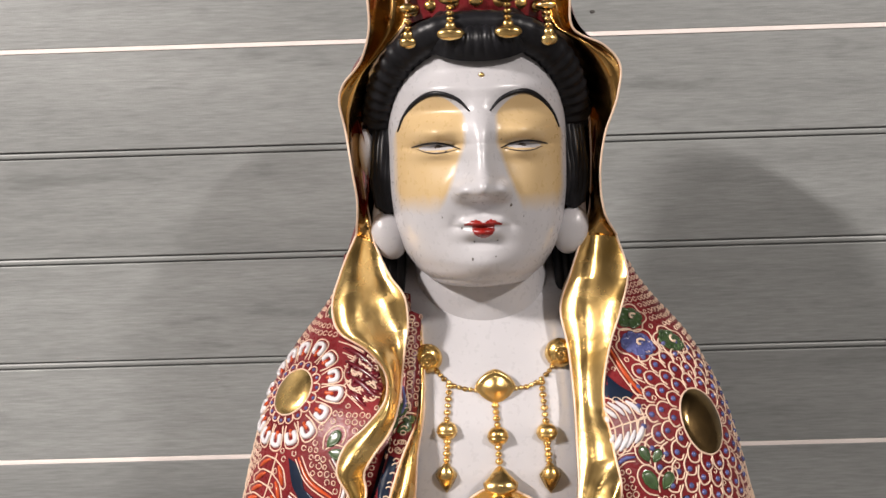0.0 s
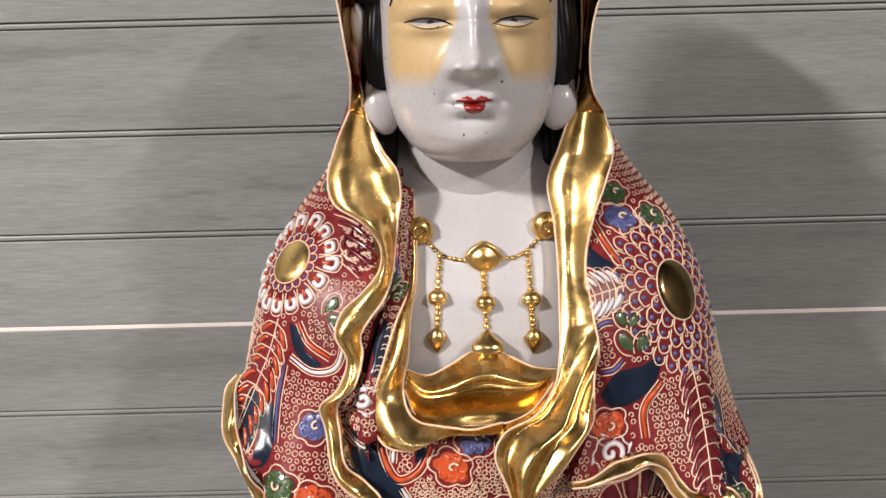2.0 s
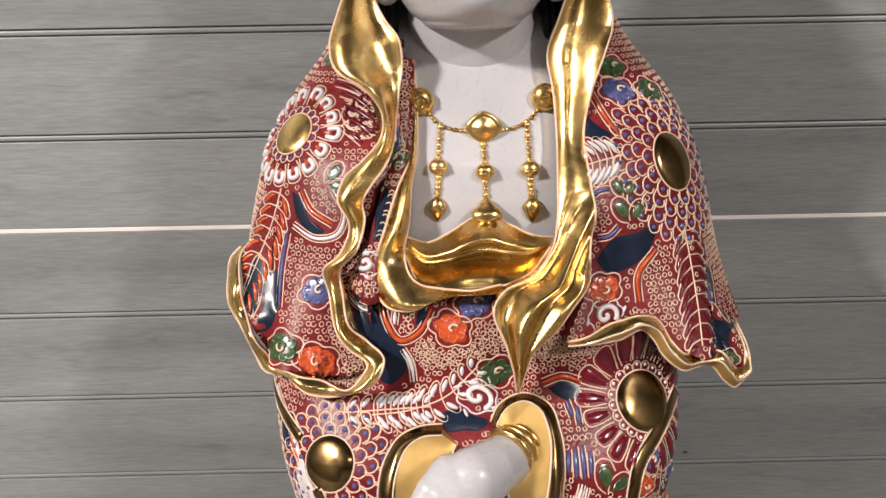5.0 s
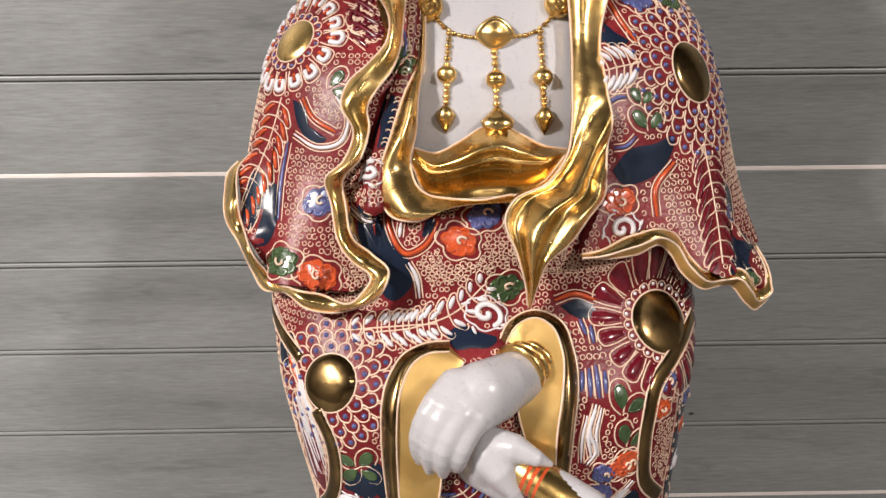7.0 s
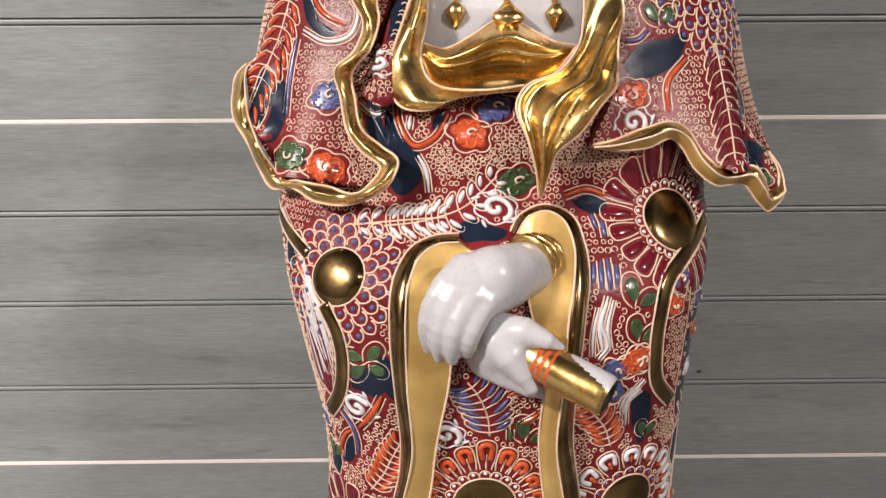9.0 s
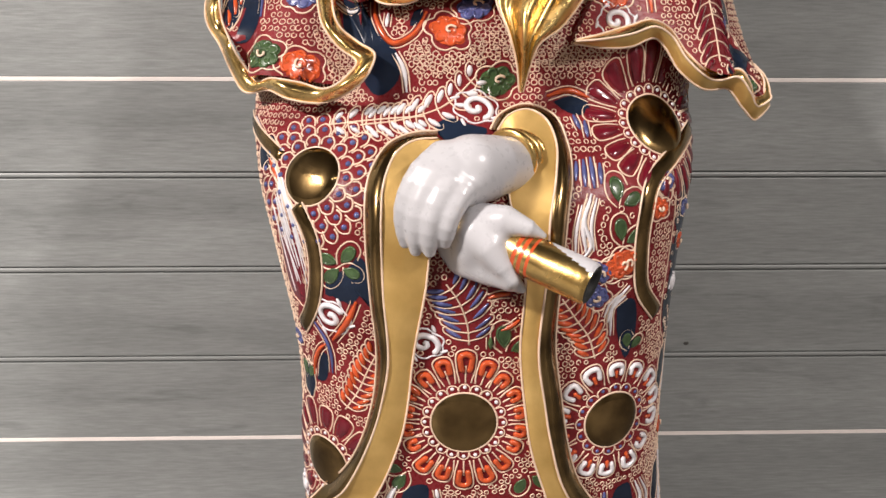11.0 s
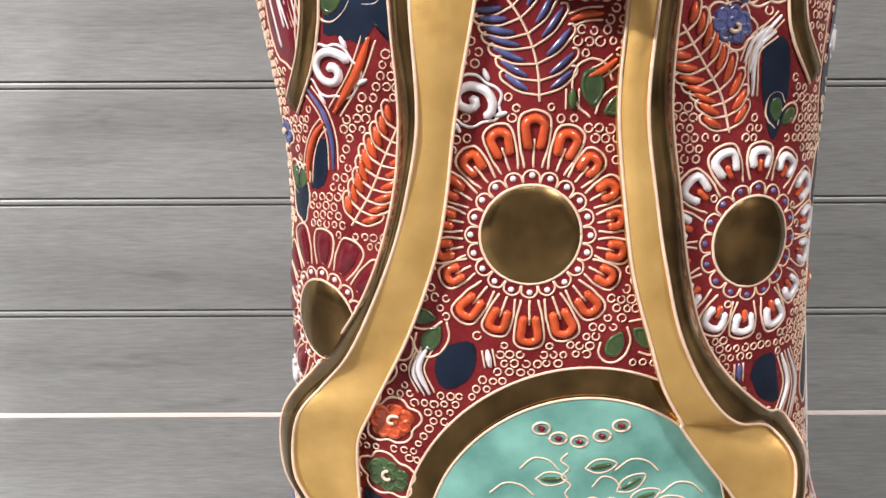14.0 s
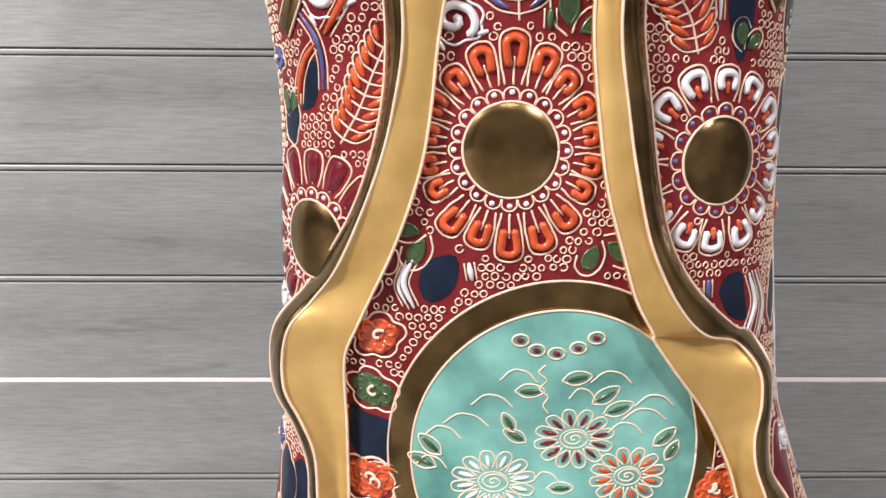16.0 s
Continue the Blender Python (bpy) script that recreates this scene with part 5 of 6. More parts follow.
def cloud(x, z, size, mat):
    sp = Spot(x, z)
    if not sp.ok:
        return
    ph, tilt = rng.uniform(0, 6), rng.uniform(-0.5, 0.5)
    rot = lambda pts: [(a * math.cos(tilt) - b * math.sin(tilt), a * math.sin(tilt) + b * math.cos(tilt)) for a, b in pts]
    size *= 1.12
    body = rot(ring_pts(size * 0.86, 40, 1.12, 0.82, 0.10, 5, ph))
    if mat == "white":
        line_on(sp, rot([(size * 0.78 * (1 - s) * math.cos(s * 9 + ph), size * 0.62 * (1 - s) * math.sin(s * 9 + ph)) for s in np.linspace(0, 0.9, 26)]), 0.0018, "white")
        line_on(sp, rot(closed(ring_pts(size * 0.98, 30, 1.1, 0.85, 0.08, 6, ph))), 0.0006, "white")
        for k in range(4):
            a = ph + k * 1.6
            line_on(sp, [(size * math.cos(a), size * 0.8 * math.sin(a)), (size * 1.25 * math.cos(a + 0.3), size * 1.05 * math.sin(a + 0.3))], 0.0011, "white", 0.6)
        return
    patch(sp, body, 0.0004, mat, 4)
    line_on(sp, closed(rot(ring_pts(size * 1.12, 34, 1.1, 0.86, 0.11, 5, ph))), 0.00055, "cream")
    for k in range(7):  # thick curls of enamel round the rim, and one in the middle
        a = ph + 0.3 + k * 0.9 + rng.uniform(-0.15, 0.15)
        cx, cy, q = size * 0.62 * math.cos(a), size * 0.44 * math.sin(a), size * rng.uniform(0.17, 0.26)
        line_on(sp, rot([(cx + q * math.cos(a + 1.8 - 4.2 * s), cy + q * math.sin(a + 1.8 - 4.2 * s)) for s in np.linspace(0, 1, 8)]), rng.uniform(0.0009, 0.0013), mat)
    line_on(sp, rot([(size * 0.30 * math.cos(a), size * 0.05 + size * 0.2 * math.sin(a)) for a in np.linspace(ph, ph + 3.0, 8)]), 0.0013, mat)
    line_on(sp, rot([(size * (0.06 + 0.26 * (1 - s)) * math.cos(4.0 * s + ph + 2.5) + size * 0.1, size * (0.06 + 0.22 * (1 - s)) * math.sin(4.0 * s + ph + 2.5)) for s in np.linspace(0, 1, 14)]), 0.0008, "cream", lift=2.0)


def leaf(x, z, size, turn):
    size *= 1.28
    sp = Spot(x, z)
    if not sp.ok:
        return
    for k, (da, l) in enumerate(((-40, 1.05), (24, 1.2))):
        a = radians(turn + da + rng.uniform(-8, 8))
        c, s = math.cos(a), math.sin(a)
        tip = lambda q, w: (q * c - 0.85 * w * s, q * s + 0.85 * w * c)
        L = size * l
        out = [tip(0.20 * L, 0.03 * L), tip(0.42 * L, 0.20 * L), tip(0.72 * L, 0.27 * L), tip(0.96 * L, 0.15 * L), tip(1.0 * L, 0), tip(0.94 * L, -0.16 * L), tip(0.70 * L, -0.27 * L), tip(0.40 * L, -0.18 * L)]
        patch(sp, dense(closed(out), 0.0016)[:-1], 0.0004, "green", 3)
        line_on(sp, closed([(tip(0.6 * L, 0)[0] * 0.18 + p[0] * 0.82, tip(0.6 * L, 0)[1] * 0.18 + p[1] * 0.82) for p in out]), 0.0009, "green")
        line_on(sp, [tip(0.25 * L, 0), tip(0.7 * L, 0.03 * L)], 0.0007, "green")
        line_on(sp, [tip(0.05 * L, 0.12 * L), tip(0.34 * L, 0.40 * L), tip(0.70 * L, 0.46 * L), tip(1.08 * L, 0.26 * L), tip(1.16 * L, 0.0), tip(1.06 * L, -0.30 * L), tip(0.70 * L, -0.45 * L)], 0.0005, "cream")


def stroke(pts, mat, r):
    q = dense(pts)
    lay([flat(*p) for p in q], r, mat, 0.75)
    d = unit(np.gradient(q, axis=0))
    side = np.stack([-d[:, 1], d[:, 0]], 1)
    for s in (-1, 1):
        lay([flat(*p) for p in q + side * s * (r + 0.0007)], 0.00042, "cream")


def fern(pts, mat, length, n, spread=0.68):
    q = dense(pts, 0.001)
    lay([flat(*p) for p in q], 0.00055, "cream")
    d = unit(np.gradient(q, axis=0))
    for k in range(n):
        i = int((k + 0.6) / n * (len(q) - 1))
        f = 1 - 0.45 * abs((k + 0.5) / n - 0.45)
        for s in (-1, 1):
            side = np.array([-d[i][1], d[i][0]]) * s
            L = length * f
            a = q[i]
            b = a + side * spread * L + d[i] * math.sqrt(1 - spread**2) * L
            m = a + side * spread * 0.55 * L + d[i] * 0.22 * L
            c = dense([a + side * 0.0012, m, b], 0.0012)
            lay([flat(*p) for p in c[int(len(c) * 0.25):]], {"white": 0.0016, "orange": 0.0016, "wine": 0.0015}.get(mat, 0.0013) * rng.uniform(0.9, 1.15), mat, 0.7)
            g = unit(b - m)
            h = np.array([-g[1], g[0]]) * (1 if np.array([-g[1], g[0]]) @ d[i] > 0 else -1)
            arch = [a - d[i] * 0.0008, m - h * 0.0022, m * 0.4 + b * 0.6 - h * 0.0023, b - h * 0.0018 + g * 0.0010, b + g * 0.0023, b + h * 0.0014 + g * 0.0010]
            lay([flat(*p) for p in dense(arch, 0.0012)], 0.00048, "cream")


def side_strap(pts, mat, half):
    q = dense(pts, 0.002)
    hits = [h for h in (flat(*p) for p in q) if h is not None]
    if len(hits) > 4:
        p, nn = np.array([h[0] for h in hits]), unit(np.array([h[1] for h in hits]))
        strap(p, nn, half, 0.0016, mat)
        b = unit(np.cross(unit(np.gradient(p, axis=0)), nn))
        for s in np.linspace(-1, 1, 5):
            taken.extend([(tuple(v), 0.001) for v in p + b * half * s])


# turquoise medallion at the foot of the robe
MED_C = Spot(0.010, 0.190)


def medallion():
    patch(MED_C, ring_pts(0.0745, 72, 1.0, 1.12), 0.0016, "bronze", 10)
    patch(MED_C, ring_pts(0.0640, 72, 1.0, 1.12), 0.0004, "turquoise", 12, raise_=0.0022)
    for r in (0.0750, 0.0640):
        lay([h and (h[0] + h[1] * (0.002 if r < 0.07 else 0.0), h[1]) for h in (MED_C.at(a, b) for a, b in closed(ring_pts(r, 140, 1.0, 1.12)))], 0.0006, "cream")


def med(x, z):
    """A place on the medallion's face, by world x and z."""
    h = flat(x, z)
    return h and (h[0] + h[1] * 0.0024, h[1])


def med_line(pts, r=0.00045, mat="cream"):
    lay([med(*p) for p in dense(pts, 0.001)], r, mat)


def med_flower(x, z, size, n, mat):
    for k in range(n):
        a = 2 * np.pi * k / n + 0.2
        P = lambda rr, s: (x + 1.12 * rr * math.cos(a + s / n * np.pi), z + 0.92 * rr * math.sin(a + s / n * np.pi))
        med_line([P(size * 0.42, -0.35), P(size * 0.75, -0.9), P(size, -0.4), P(size * 1.02, 0.3), P(size * 0.78, 0.9), P(size * 0.42, 0.35)])
        lay([med(*P(size * (0.50 + 0.09 * i), 0)) for i in range(5)], 0.0011, mat, 0.6)
    med_line([(x + size * 0.36 * (1 - s) * math.cos(s * 13), z + size * 0.26 * (1 - s) * math.sin(s * 13)) for s in np.linspace(0, 0.9, 26)])
    med_line([(x + size * 0.40 * math.cos(a), z + size * 0.30 * math.sin(a)) for a in np.linspace(0, 6.3, 20)], 0.0004)


def med_leaf(x, z, size, turn):
    c, s = math.cos(radians(turn)), math.sin(radians(turn))
    q = [(x + a * size * c - b * size * s, z + a * size * s + b * size * c) for a, b in ((-1, 0), (-0.4, 0.45), (0.4, 0.42), (1, 0), (0.4, -0.42), (-0.4, -0.45), (-1, 0))]
    med_line(q)
    lay([med(x + a * size * c, z + a * size * s) for a in np.linspace(-0.6, 0.6, 7)], 0.0013, "green", 0.6)


medallion()
med_flower(0.0175, 0.2005, 0.0155, 12, "wine")
med_flower(-0.0175, 0.1790, 0.0165, 12, "white")
med_flower(0.0425, 0.1815, 0.0150, 12, "orange")
for x, z in ((-0.008, 0.2475), (-0.001, 0.2430), (0.0075, 0.2415), (0.0165, 0.2440), (0.0240, 0.2485)):
    med_line([(x + 0.0035 * math.cos(a), z + 0.0026 * math.sin(a)) for a in np.linspace(0, 6.3, 14)], 0.0005)
    lay([med(x - 0.001, z + 0.0003), med(x, z), med(x + 0.001, z - 0.0003)], 0.0013, "wine")
for x, z, w in ((-0.040, 0.2050, 0.008), (-0.030, 0.2115, 0.010), (-0.019, 0.2210, 0.009), (-0.008, 0.2330, 0.008), (0.032, 0.2320, 0.009), (0.048, 0.2135, 0.010), (0.052, 0.2200, 0.009), (0.040, 0.2070, 0.008), (-0.045, 0.1900, 0.007), (0.006, 0.1830, 0.006), (0.020, 0.2240, 0.006)):
    med_line([(x - w, z - 0.004), (x - 0.3 * w, z + 0.001), (x + 0.4 * w, z), (x + w, z - 0.005)])
for x, z, L, a in ((-0.0115, 0.2085, 0.0055, 120), (-0.0085, 0.2020, 0.006, 150), (0.030, 0.2215, 0.007, 35), (0.036, 0.2150, 0.007, 20), (-0.0455, 0.1965, 0.007, 135), (-0.049, 0.1885, 0.007, 155), (0.058, 0.2000, 0.0065, 40), (0.062, 0.1930, 0.0055, 60), (0.0125, 0.1760, 0.006, 0), (0.0135, 0.1660, 0.006, 20), (-0.003, 0.2240, 0.0065, 0), (0.017, 0.2300, 0.0065, 10)):
    med_leaf(x, z, L, a)
med_line([(0.003, 0.2360), (0.0005, 0.2330), (0.004, 0.2290), (0.001, 0.2250), (0.005, 0.2210), (0.003, 0.2170), (0.0055, 0.2130)])

# motifs over the robe
flower(0.096, 0.491, 0.0190, 0.044, 19, "wine", "white", "bronze", 0.0)
flower(-0.121, 0.649, 0.0145, 0.036, 15, "white", "blue", "gold", 0.0)
scales(0.119, 0.630, 0.0155, 0.037, "bronze", 1.22)
scales(-0.098, 0.466, 0.0165, 0.037, "bronze")
navy([(-0.090, 0.413), (-0.078, 0.418), (-0.072, 0.425), (-0.065, 0.416), (-0.066, 0.402), (-0.076, 0.405), (-0.081, 0.398), (-0.091, 0.407)])
navy([(-0.082, 0.212), (-0.077, 0.204), (-0.064, 0.203), (-0.064, 0.187), (-0.075, 0.184), (-0.080, 0.188)])
navy([(-0.073, 0.563), (-0.063, 0.543), (-0.052, 0.532), (-0.051, 0.515), (-0.062, 0.507), (-0.070, 0.515), (-0.063, 0.537), (-0.076, 0.551)])
navy([(-0.0312, 0.4920), (-0.0235, 0.4957), (-0.0115, 0.4925), (-0.0015, 0.4892), (-0.0054, 0.4861), (-0.0168, 0.4856), (-0.0263, 0.4851)])
navy([(-0.042, 0.552), (-0.037, 0.554), (-0.039, 0.546), (-0.044, 0.544)])
navy([(0.035, 0.504), (0.047, 0.507), (0.056, 0.501), (0.051, 0.497), (0.042, 0.499)])
navy([(-0.119, 0.162), (-0.108, 0.176), (-0.104, 0.157), (-0.115, 0.146)])
cloud(-0.023, 0.542, 0.0105, "orange")
cloud(-0.008, 0.555, 0.0105, "blue")
cloud(0.004, 0.515, 0.0100, "green")
cloud(-0.008, 0.501, 0.0110, "white")
cloud(0.073, 0.420, 0.0085, "orange")
cloud(0.086, 0.170, 0.0110, "orange")
cloud(-0.073, 0.174, 0.0110, "orange")
cloud(0.097, 0.462, 0.0070, "blue")
cloud(0.093, 0.448, 0.0070, "orange")
leaf(0.068, 0.450, 0.0115, 70)
leaf(-0.081, 0.420, 0.0105, 200)
fern([(-0.088, 0.655), (-0.080, 0.661), (-0.073, 0.666), (-0.066, 0.672)], "wine", 0.0100, 5)
fern([(-0.086, 0.653), (-0.078, 0.655), (-0.071, 0.657), (-0.066, 0.658)], "wine", 0.0090, 4)
fern([(-0.0714, 0.4918), (-0.0470, 0.4951), (-0.0242, 0.5026), (-0.0072, 0.5181)], "white", 0.0105, 9, 0.8)
fern([(-0.0895, 0.4915), (-0.0683, 0.4941), (-0.0506, 0.4956), (-0.0362, 0.4965)], "white", 0.0085, 7, 0.75)
stroke([(-0.064, 0.559), (-0.063, 0.549), (-0.053, 0.535), (-0.042, 0.540), (-0.035, 0.552)], "orange", 0.0017)
stroke([(-0.056, 0.551), (-0.057, 0.544)], "white", 0.0014)
stroke([(-0.052, 0.530), (-0.048, 0.522), (-0.046, 0.510)], "white", 0.0013)
stroke([(-0.052, 0.530), (-0.048, 0.523), (-0.046, 0.509)], "white", 0.0013)
stroke([(0.032, 0.507), (0.044, 0.510), (0.056, 0.506)], "orange", 0.0017)
stroke([(0.052, 0.458), (0.048, 0.444), (0.052, 0.430), (0.047, 0.423)], "white", 0.0013)
stroke([(0.055, 0.456), (0.052, 0.442), (0.054, 0.428)], "white", 0.0010)
stroke([(0.045, 0.474), (0.044, 0.465)], "blue", 0.0014)
stroke([(0.049, 0.475), (0.049, 0.462)], "blue", 0.0014)
stroke([(0.053, 0.476), (0.054, 0.461)], "blue", 0.0014)
stroke([(0.058, 0.473), (0.058, 0.463)], "blue", 0.0014)
stroke([(0.046, 0.497), (0.049, 0.490)], "blue", 0.0014)
stroke([(0.052, 0.494), (0.053, 0.486)], "blue", 0.0014)
stroke([(-0.117, 0.451), (-0.113, 0.433), (-0.107, 0.413)], "white", 0.0010)
stroke([(-0.117, 0.435), (-0.111, 0.419), (-0.106, 0.404)], "white", 0.0010)
stroke([(-0.119, 0.457), (-0.115, 0.444), (-0.110, 0.427)], "white", 0.0010)
stroke([(-0.136, 0.493), (-0.126, 0.481), (-0.120, 0.470)], "white", 0.0011)
stroke([(-0.124, 0.472), (-0.117, 0.461)], "orange", 0.0013)
stroke([(-0.072, 0.182), (-0.062, 0.181)], "orange", 0.0015)
stroke([(0.120, 0.214), (0.135, 0.182), (0.144, 0.162)], "white", 0.0012)
stroke([(0.129, 0.200), (0.143, 0.168)], "orange", 0.0013)
stroke([(0.125, 0.225), (0.140, 0.188)], "blue", 0.0013)
stroke([(-0.123, 0.477), (-0.111, 0.445), (-0.102, 0.405)], "white", 0.0009)
stroke([(-0.122, 0.473), (-0.111, 0.445), (-0.102, 0.413)], "white", 0.0009)
stroke([(-0.120, 0.469), (-0.110, 0.446), (-0.103, 0.421)], "white", 0.0009)
stroke([(-0.119, 0.464), (-0.109, 0.446), (-0.103, 0.430)], "white", 0.0009)
stroke([(-0.118, 0.460), (-0.108, 0.446), (-0.104, 0.438)], "white", 0.0009)
stroke([(-0.116, 0.456), (-0.107, 0.446), (-0.104, 0.446)], "white", 0.0009)

cloud(*[(-0.1031, 0.5614)][0], 0.0105, "blue")
cloud(*[(-0.1265, 0.5293)][0], 0.0110, "green")
cloud(*[(-0.1048, 0.5235)][0], 0.0110, "orange")
cloud(*[(0.0691, 0.5618)][0], 0.0100, "orange")
cloud(*[(0.0698, 0.5474)][0], 0.0105, "white")
cloud(*[(0.0835, 0.6853)][0], 0.0090, "green")
cloud(*[(0.0856, 0.6718)][0], 0.0105, "blue")
cloud(*[(0.1085, 0.6708)][0], 0.0095, "green")
cloud(*[(0.1434, 0.5453)][0], 0.0070, "blue")
cloud(*[(0.1496, 0.5125)][0], 0.0065, "green")
navy([(-0.1614, 0.5343), (-0.1451, 0.5599), (-0.1306, 0.5688), (-0.1297, 0.5494), (-0.1373, 0.5354), (-0.1498, 0.5356)])
navy([(-0.1200, 0.6166), (-0.1134, 0.6138), (-0.1079, 0.6001), (-0.0982, 0.5957), (-0.1070, 0.5934), (-0.1158, 0.6012)])
navy([(0.0652, 0.5788), (0.0756, 0.5897), (0.0912, 0.5921), (0.1041, 0.5957), (0.0999, 0.5823), (0.0858, 0.5723), (0.0697, 0.5722)])
navy([(0.0637, 0.6583), (0.0701, 0.6529), (0.0781, 0.6477), (0.0699, 0.6460), (0.0616, 0.6476)])
navy([(0.1369, 0.5356), (0.1567, 0.5286), (0.1774, 0.4904), (0.1589, 0.5053), (0.1427, 0.5213)])
fern([(-0.1277, 0.6170), (-0.1336, 0.5984), (-0.1428, 0.5765), (-0.1537, 0.5520)], "orange", 0.0150, 9)
fern([(0.1245, 0.5915), (0.1284, 0.5694), (0.1301, 0.5475), (0.1301, 0.5258)], "wine", 0.0170, 9)
fern([(0.0833, 0.6365), (0.0752, 0.6354), (0.0680, 0.6342), (0.0616, 0.6328)], "white", 0.0150, 5, 0.8)
stroke([(-0.0925, 0.6788), (-0.0834, 0.6768), (-0.0745, 0.6723)], "wine", 0.0016)
stroke([(-0.0892, 0.6735), (-0.0799, 0.6708), (-0.0700, 0.6645)], "wine", 0.0018)
stroke([(-0.0875, 0.6669), (-0.0786, 0.6637), (-0.0670, 0.6575)], "wine", 0.0018)
stroke([(-0.0864, 0.6604), (-0.0784, 0.6572), (-0.0687, 0.6511)], "wine", 0.0017)
stroke([(-0.0861, 0.6540), (-0.0802, 0.6502), (-0.0745, 0.6463)], "wine", 0.0015)
leaf(*[(-0.0978, 0.6226)][0], 0.0095, 40)
leaf(*[(0.0835, 0.6129)][0], 0.0080, 90)
leaf(*[(0.0877, 0.5981)][0], 0.0105, 90)
leaf(*[(-0.1030, 0.6870)][0], 0.0085, 70)
stroke([(-0.1134, 0.6176), (-0.1078, 0.6082), (-0.0934, 0.6001)], "orange", 0.0015)
stroke([(-0.1190, 0.5974), (-0.1045, 0.5911), (-0.0900, 0.5952), (-0.0855, 0.6072), (-0.0928, 0.6198)], "white", 0.0014)
stroke([(-0.1230, 0.5927), (-0.1273, 0.5721), (-0.1289, 0.5497)], "blue", 0.0014)
stroke([(0.0675, 0.6709), (0.0752, 0.6575), (0.0828, 0.6473)], "orange", 0.0015)
stroke([(0.1037, 0.5810), (0.0916, 0.5673), (0.0918, 0.5524)], "orange", 0.0017)
stroke([(0.0627, 0.6148), (0.0685, 0.6181), (0.0741, 0.6183)], "blue", 0.0013)
stroke([(0.0662, 0.5910), (0.0732, 0.5916), (0.0797, 0.5968)], "blue", 0.0013)
flower(*[(-0.0144, 0.3264)][0], 0.0188, 0.0450, 18, "orange", "white", "bronze", 0.17)
flower(*[(0.0732, 0.3222)][0], 0.0178, 0.0405, 14, "white", "blue", "bronze", 0.0)
flower(*[(-0.0975, 0.2871)][0], 0.0172, 0.0400, 15, "wine", "white", "bronze", 0.0)
navy([(-0.0491, 0.2791), (-0.0439, 0.2826), (-0.0356, 0.2833), (-0.0344, 0.2757), (-0.0386, 0.2663), (-0.0471, 0.2630), (-0.0507, 0.2703)])
navy([(0.0781, 0.2657), (0.0804, 0.2724), (0.0878, 0.2745), (0.0923, 0.2633), (0.0940, 0.2514), (0.0849, 0.2546)])
navy([(0.0704, 0.3821), (0.0714, 0.3916), (0.0754, 0.3970), (0.0791, 0.3881), (0.0802, 0.3746), (0.0789, 0.3657), (0.0735, 0.3725)])
navy([(-0.1003, 0.3423), (-0.0987, 0.3521), (-0.0950, 0.3627), (-0.0927, 0.3617), (-0.0922, 0.3534), (-0.0964, 0.3426)])
navy([(-0.0901, 0.4102), (-0.0815, 0.4158), (-0.0668, 0.4221), (-0.0659, 0.3960), (-0.0715, 0.4028), (-0.0764, 0.3966), (-0.0855, 0.4007), (-0.0907, 0.4000)])
navy([(-0.0815, 0.2124), (-0.0742, 0.2084), (-0.0639, 0.2054), (-0.0642, 0.1883), (-0.0748, 0.1849), (-0.0794, 0.1933)])
navy([(0.0695, 0.3955), (0.0778, 0.3992), (0.0832, 0.3799), (0.0784, 0.3612), (0.0712, 0.3794)])
cloud(*[(-0.0372, 0.3760)][0], 0.0100, "white")
cloud(*[(-0.0890, 0.3875)][0], 0.0110, "white")
cloud(*[(0.0562, 0.4024)][0], 0.0080, "blue")
cloud(*[(-0.0689, 0.2463)][0], 0.0100, "orange")
cloud(*[(-0.0714, 0.2201)][0], 0.0100, "green")
cloud(*[(0.0699, 0.4190)][0], 0.0095, "orange")
cloud(*[(0.0574, 0.4158)][0], 0.0070, "blue")
cloud(*[(-0.0749, 0.1768)][0], 0.0100, "orange")
cloud(*[(0.0834, 0.1721)][0], 0.0090, "orange")
leaf(*[(0.0081, 0.3694)][0], 0.0120, 75)
leaf(*[(-0.0470, 0.2931)][0], 0.0105, 215)
leaf(*[(0.0229, 0.2912)][0], 0.0110, 295)
leaf(*[(-0.1057, 0.3397)][0], 0.0085, 95)
leaf(*[(0.0799, 0.3657)][0], 0.0080, 90)
leaf(*[(-0.0831, 0.4180)][0], 0.0100, 20)
leaf(*[(0.0709, 0.4292)][0], 0.0105, 80)
fern([(-0.0123, 0.3756), (-0.0133, 0.3866), (-0.0158, 0.3957), (-0.0201, 0.4046), (-0.0250, 0.4112)], "blue", 0.0165, 7, 0.86)
fern([(0.0591, 0.3642), (0.0547, 0.3771), (0.0464, 0.3891), (0.0376, 0.4020)], "orange", 0.0125, 9, 0.80)
fern([(-0.0829, 0.3285), (-0.0746, 0.3425), (-0.0692, 0.3552), (-0.0632, 0.3682)], "orange", 0.0115, 9, 0.76)
stroke([(-0.0740, 0.3986), (-0.0790, 0.3865), (-0.0884, 0.3724)], "orange", 0.0021)
stroke([(-0.0995, 0.3812), (-0.0930, 0.3717), (-0.0903, 0.3627), (-0.0899, 0.3503)], "blue", 0.0013)
stroke([(-0.1018, 0.3451), (-0.1003, 0.3564), (-0.0963, 0.3652), (-0.0930, 0.3685)], "orange", 0.0016)
stroke([(-0.0021, 0.4035), (0.0025, 0.4053), (0.0090, 0.4058)], "orange", 0.0015)
stroke([(0.0050, 0.3844), (0.0100, 0.3866), (0.0145, 0.3903)], "orange", 0.0015)
stroke([(-0.0005, 0.3800), (-0.0004, 0.3729)], "green", 0.0016)
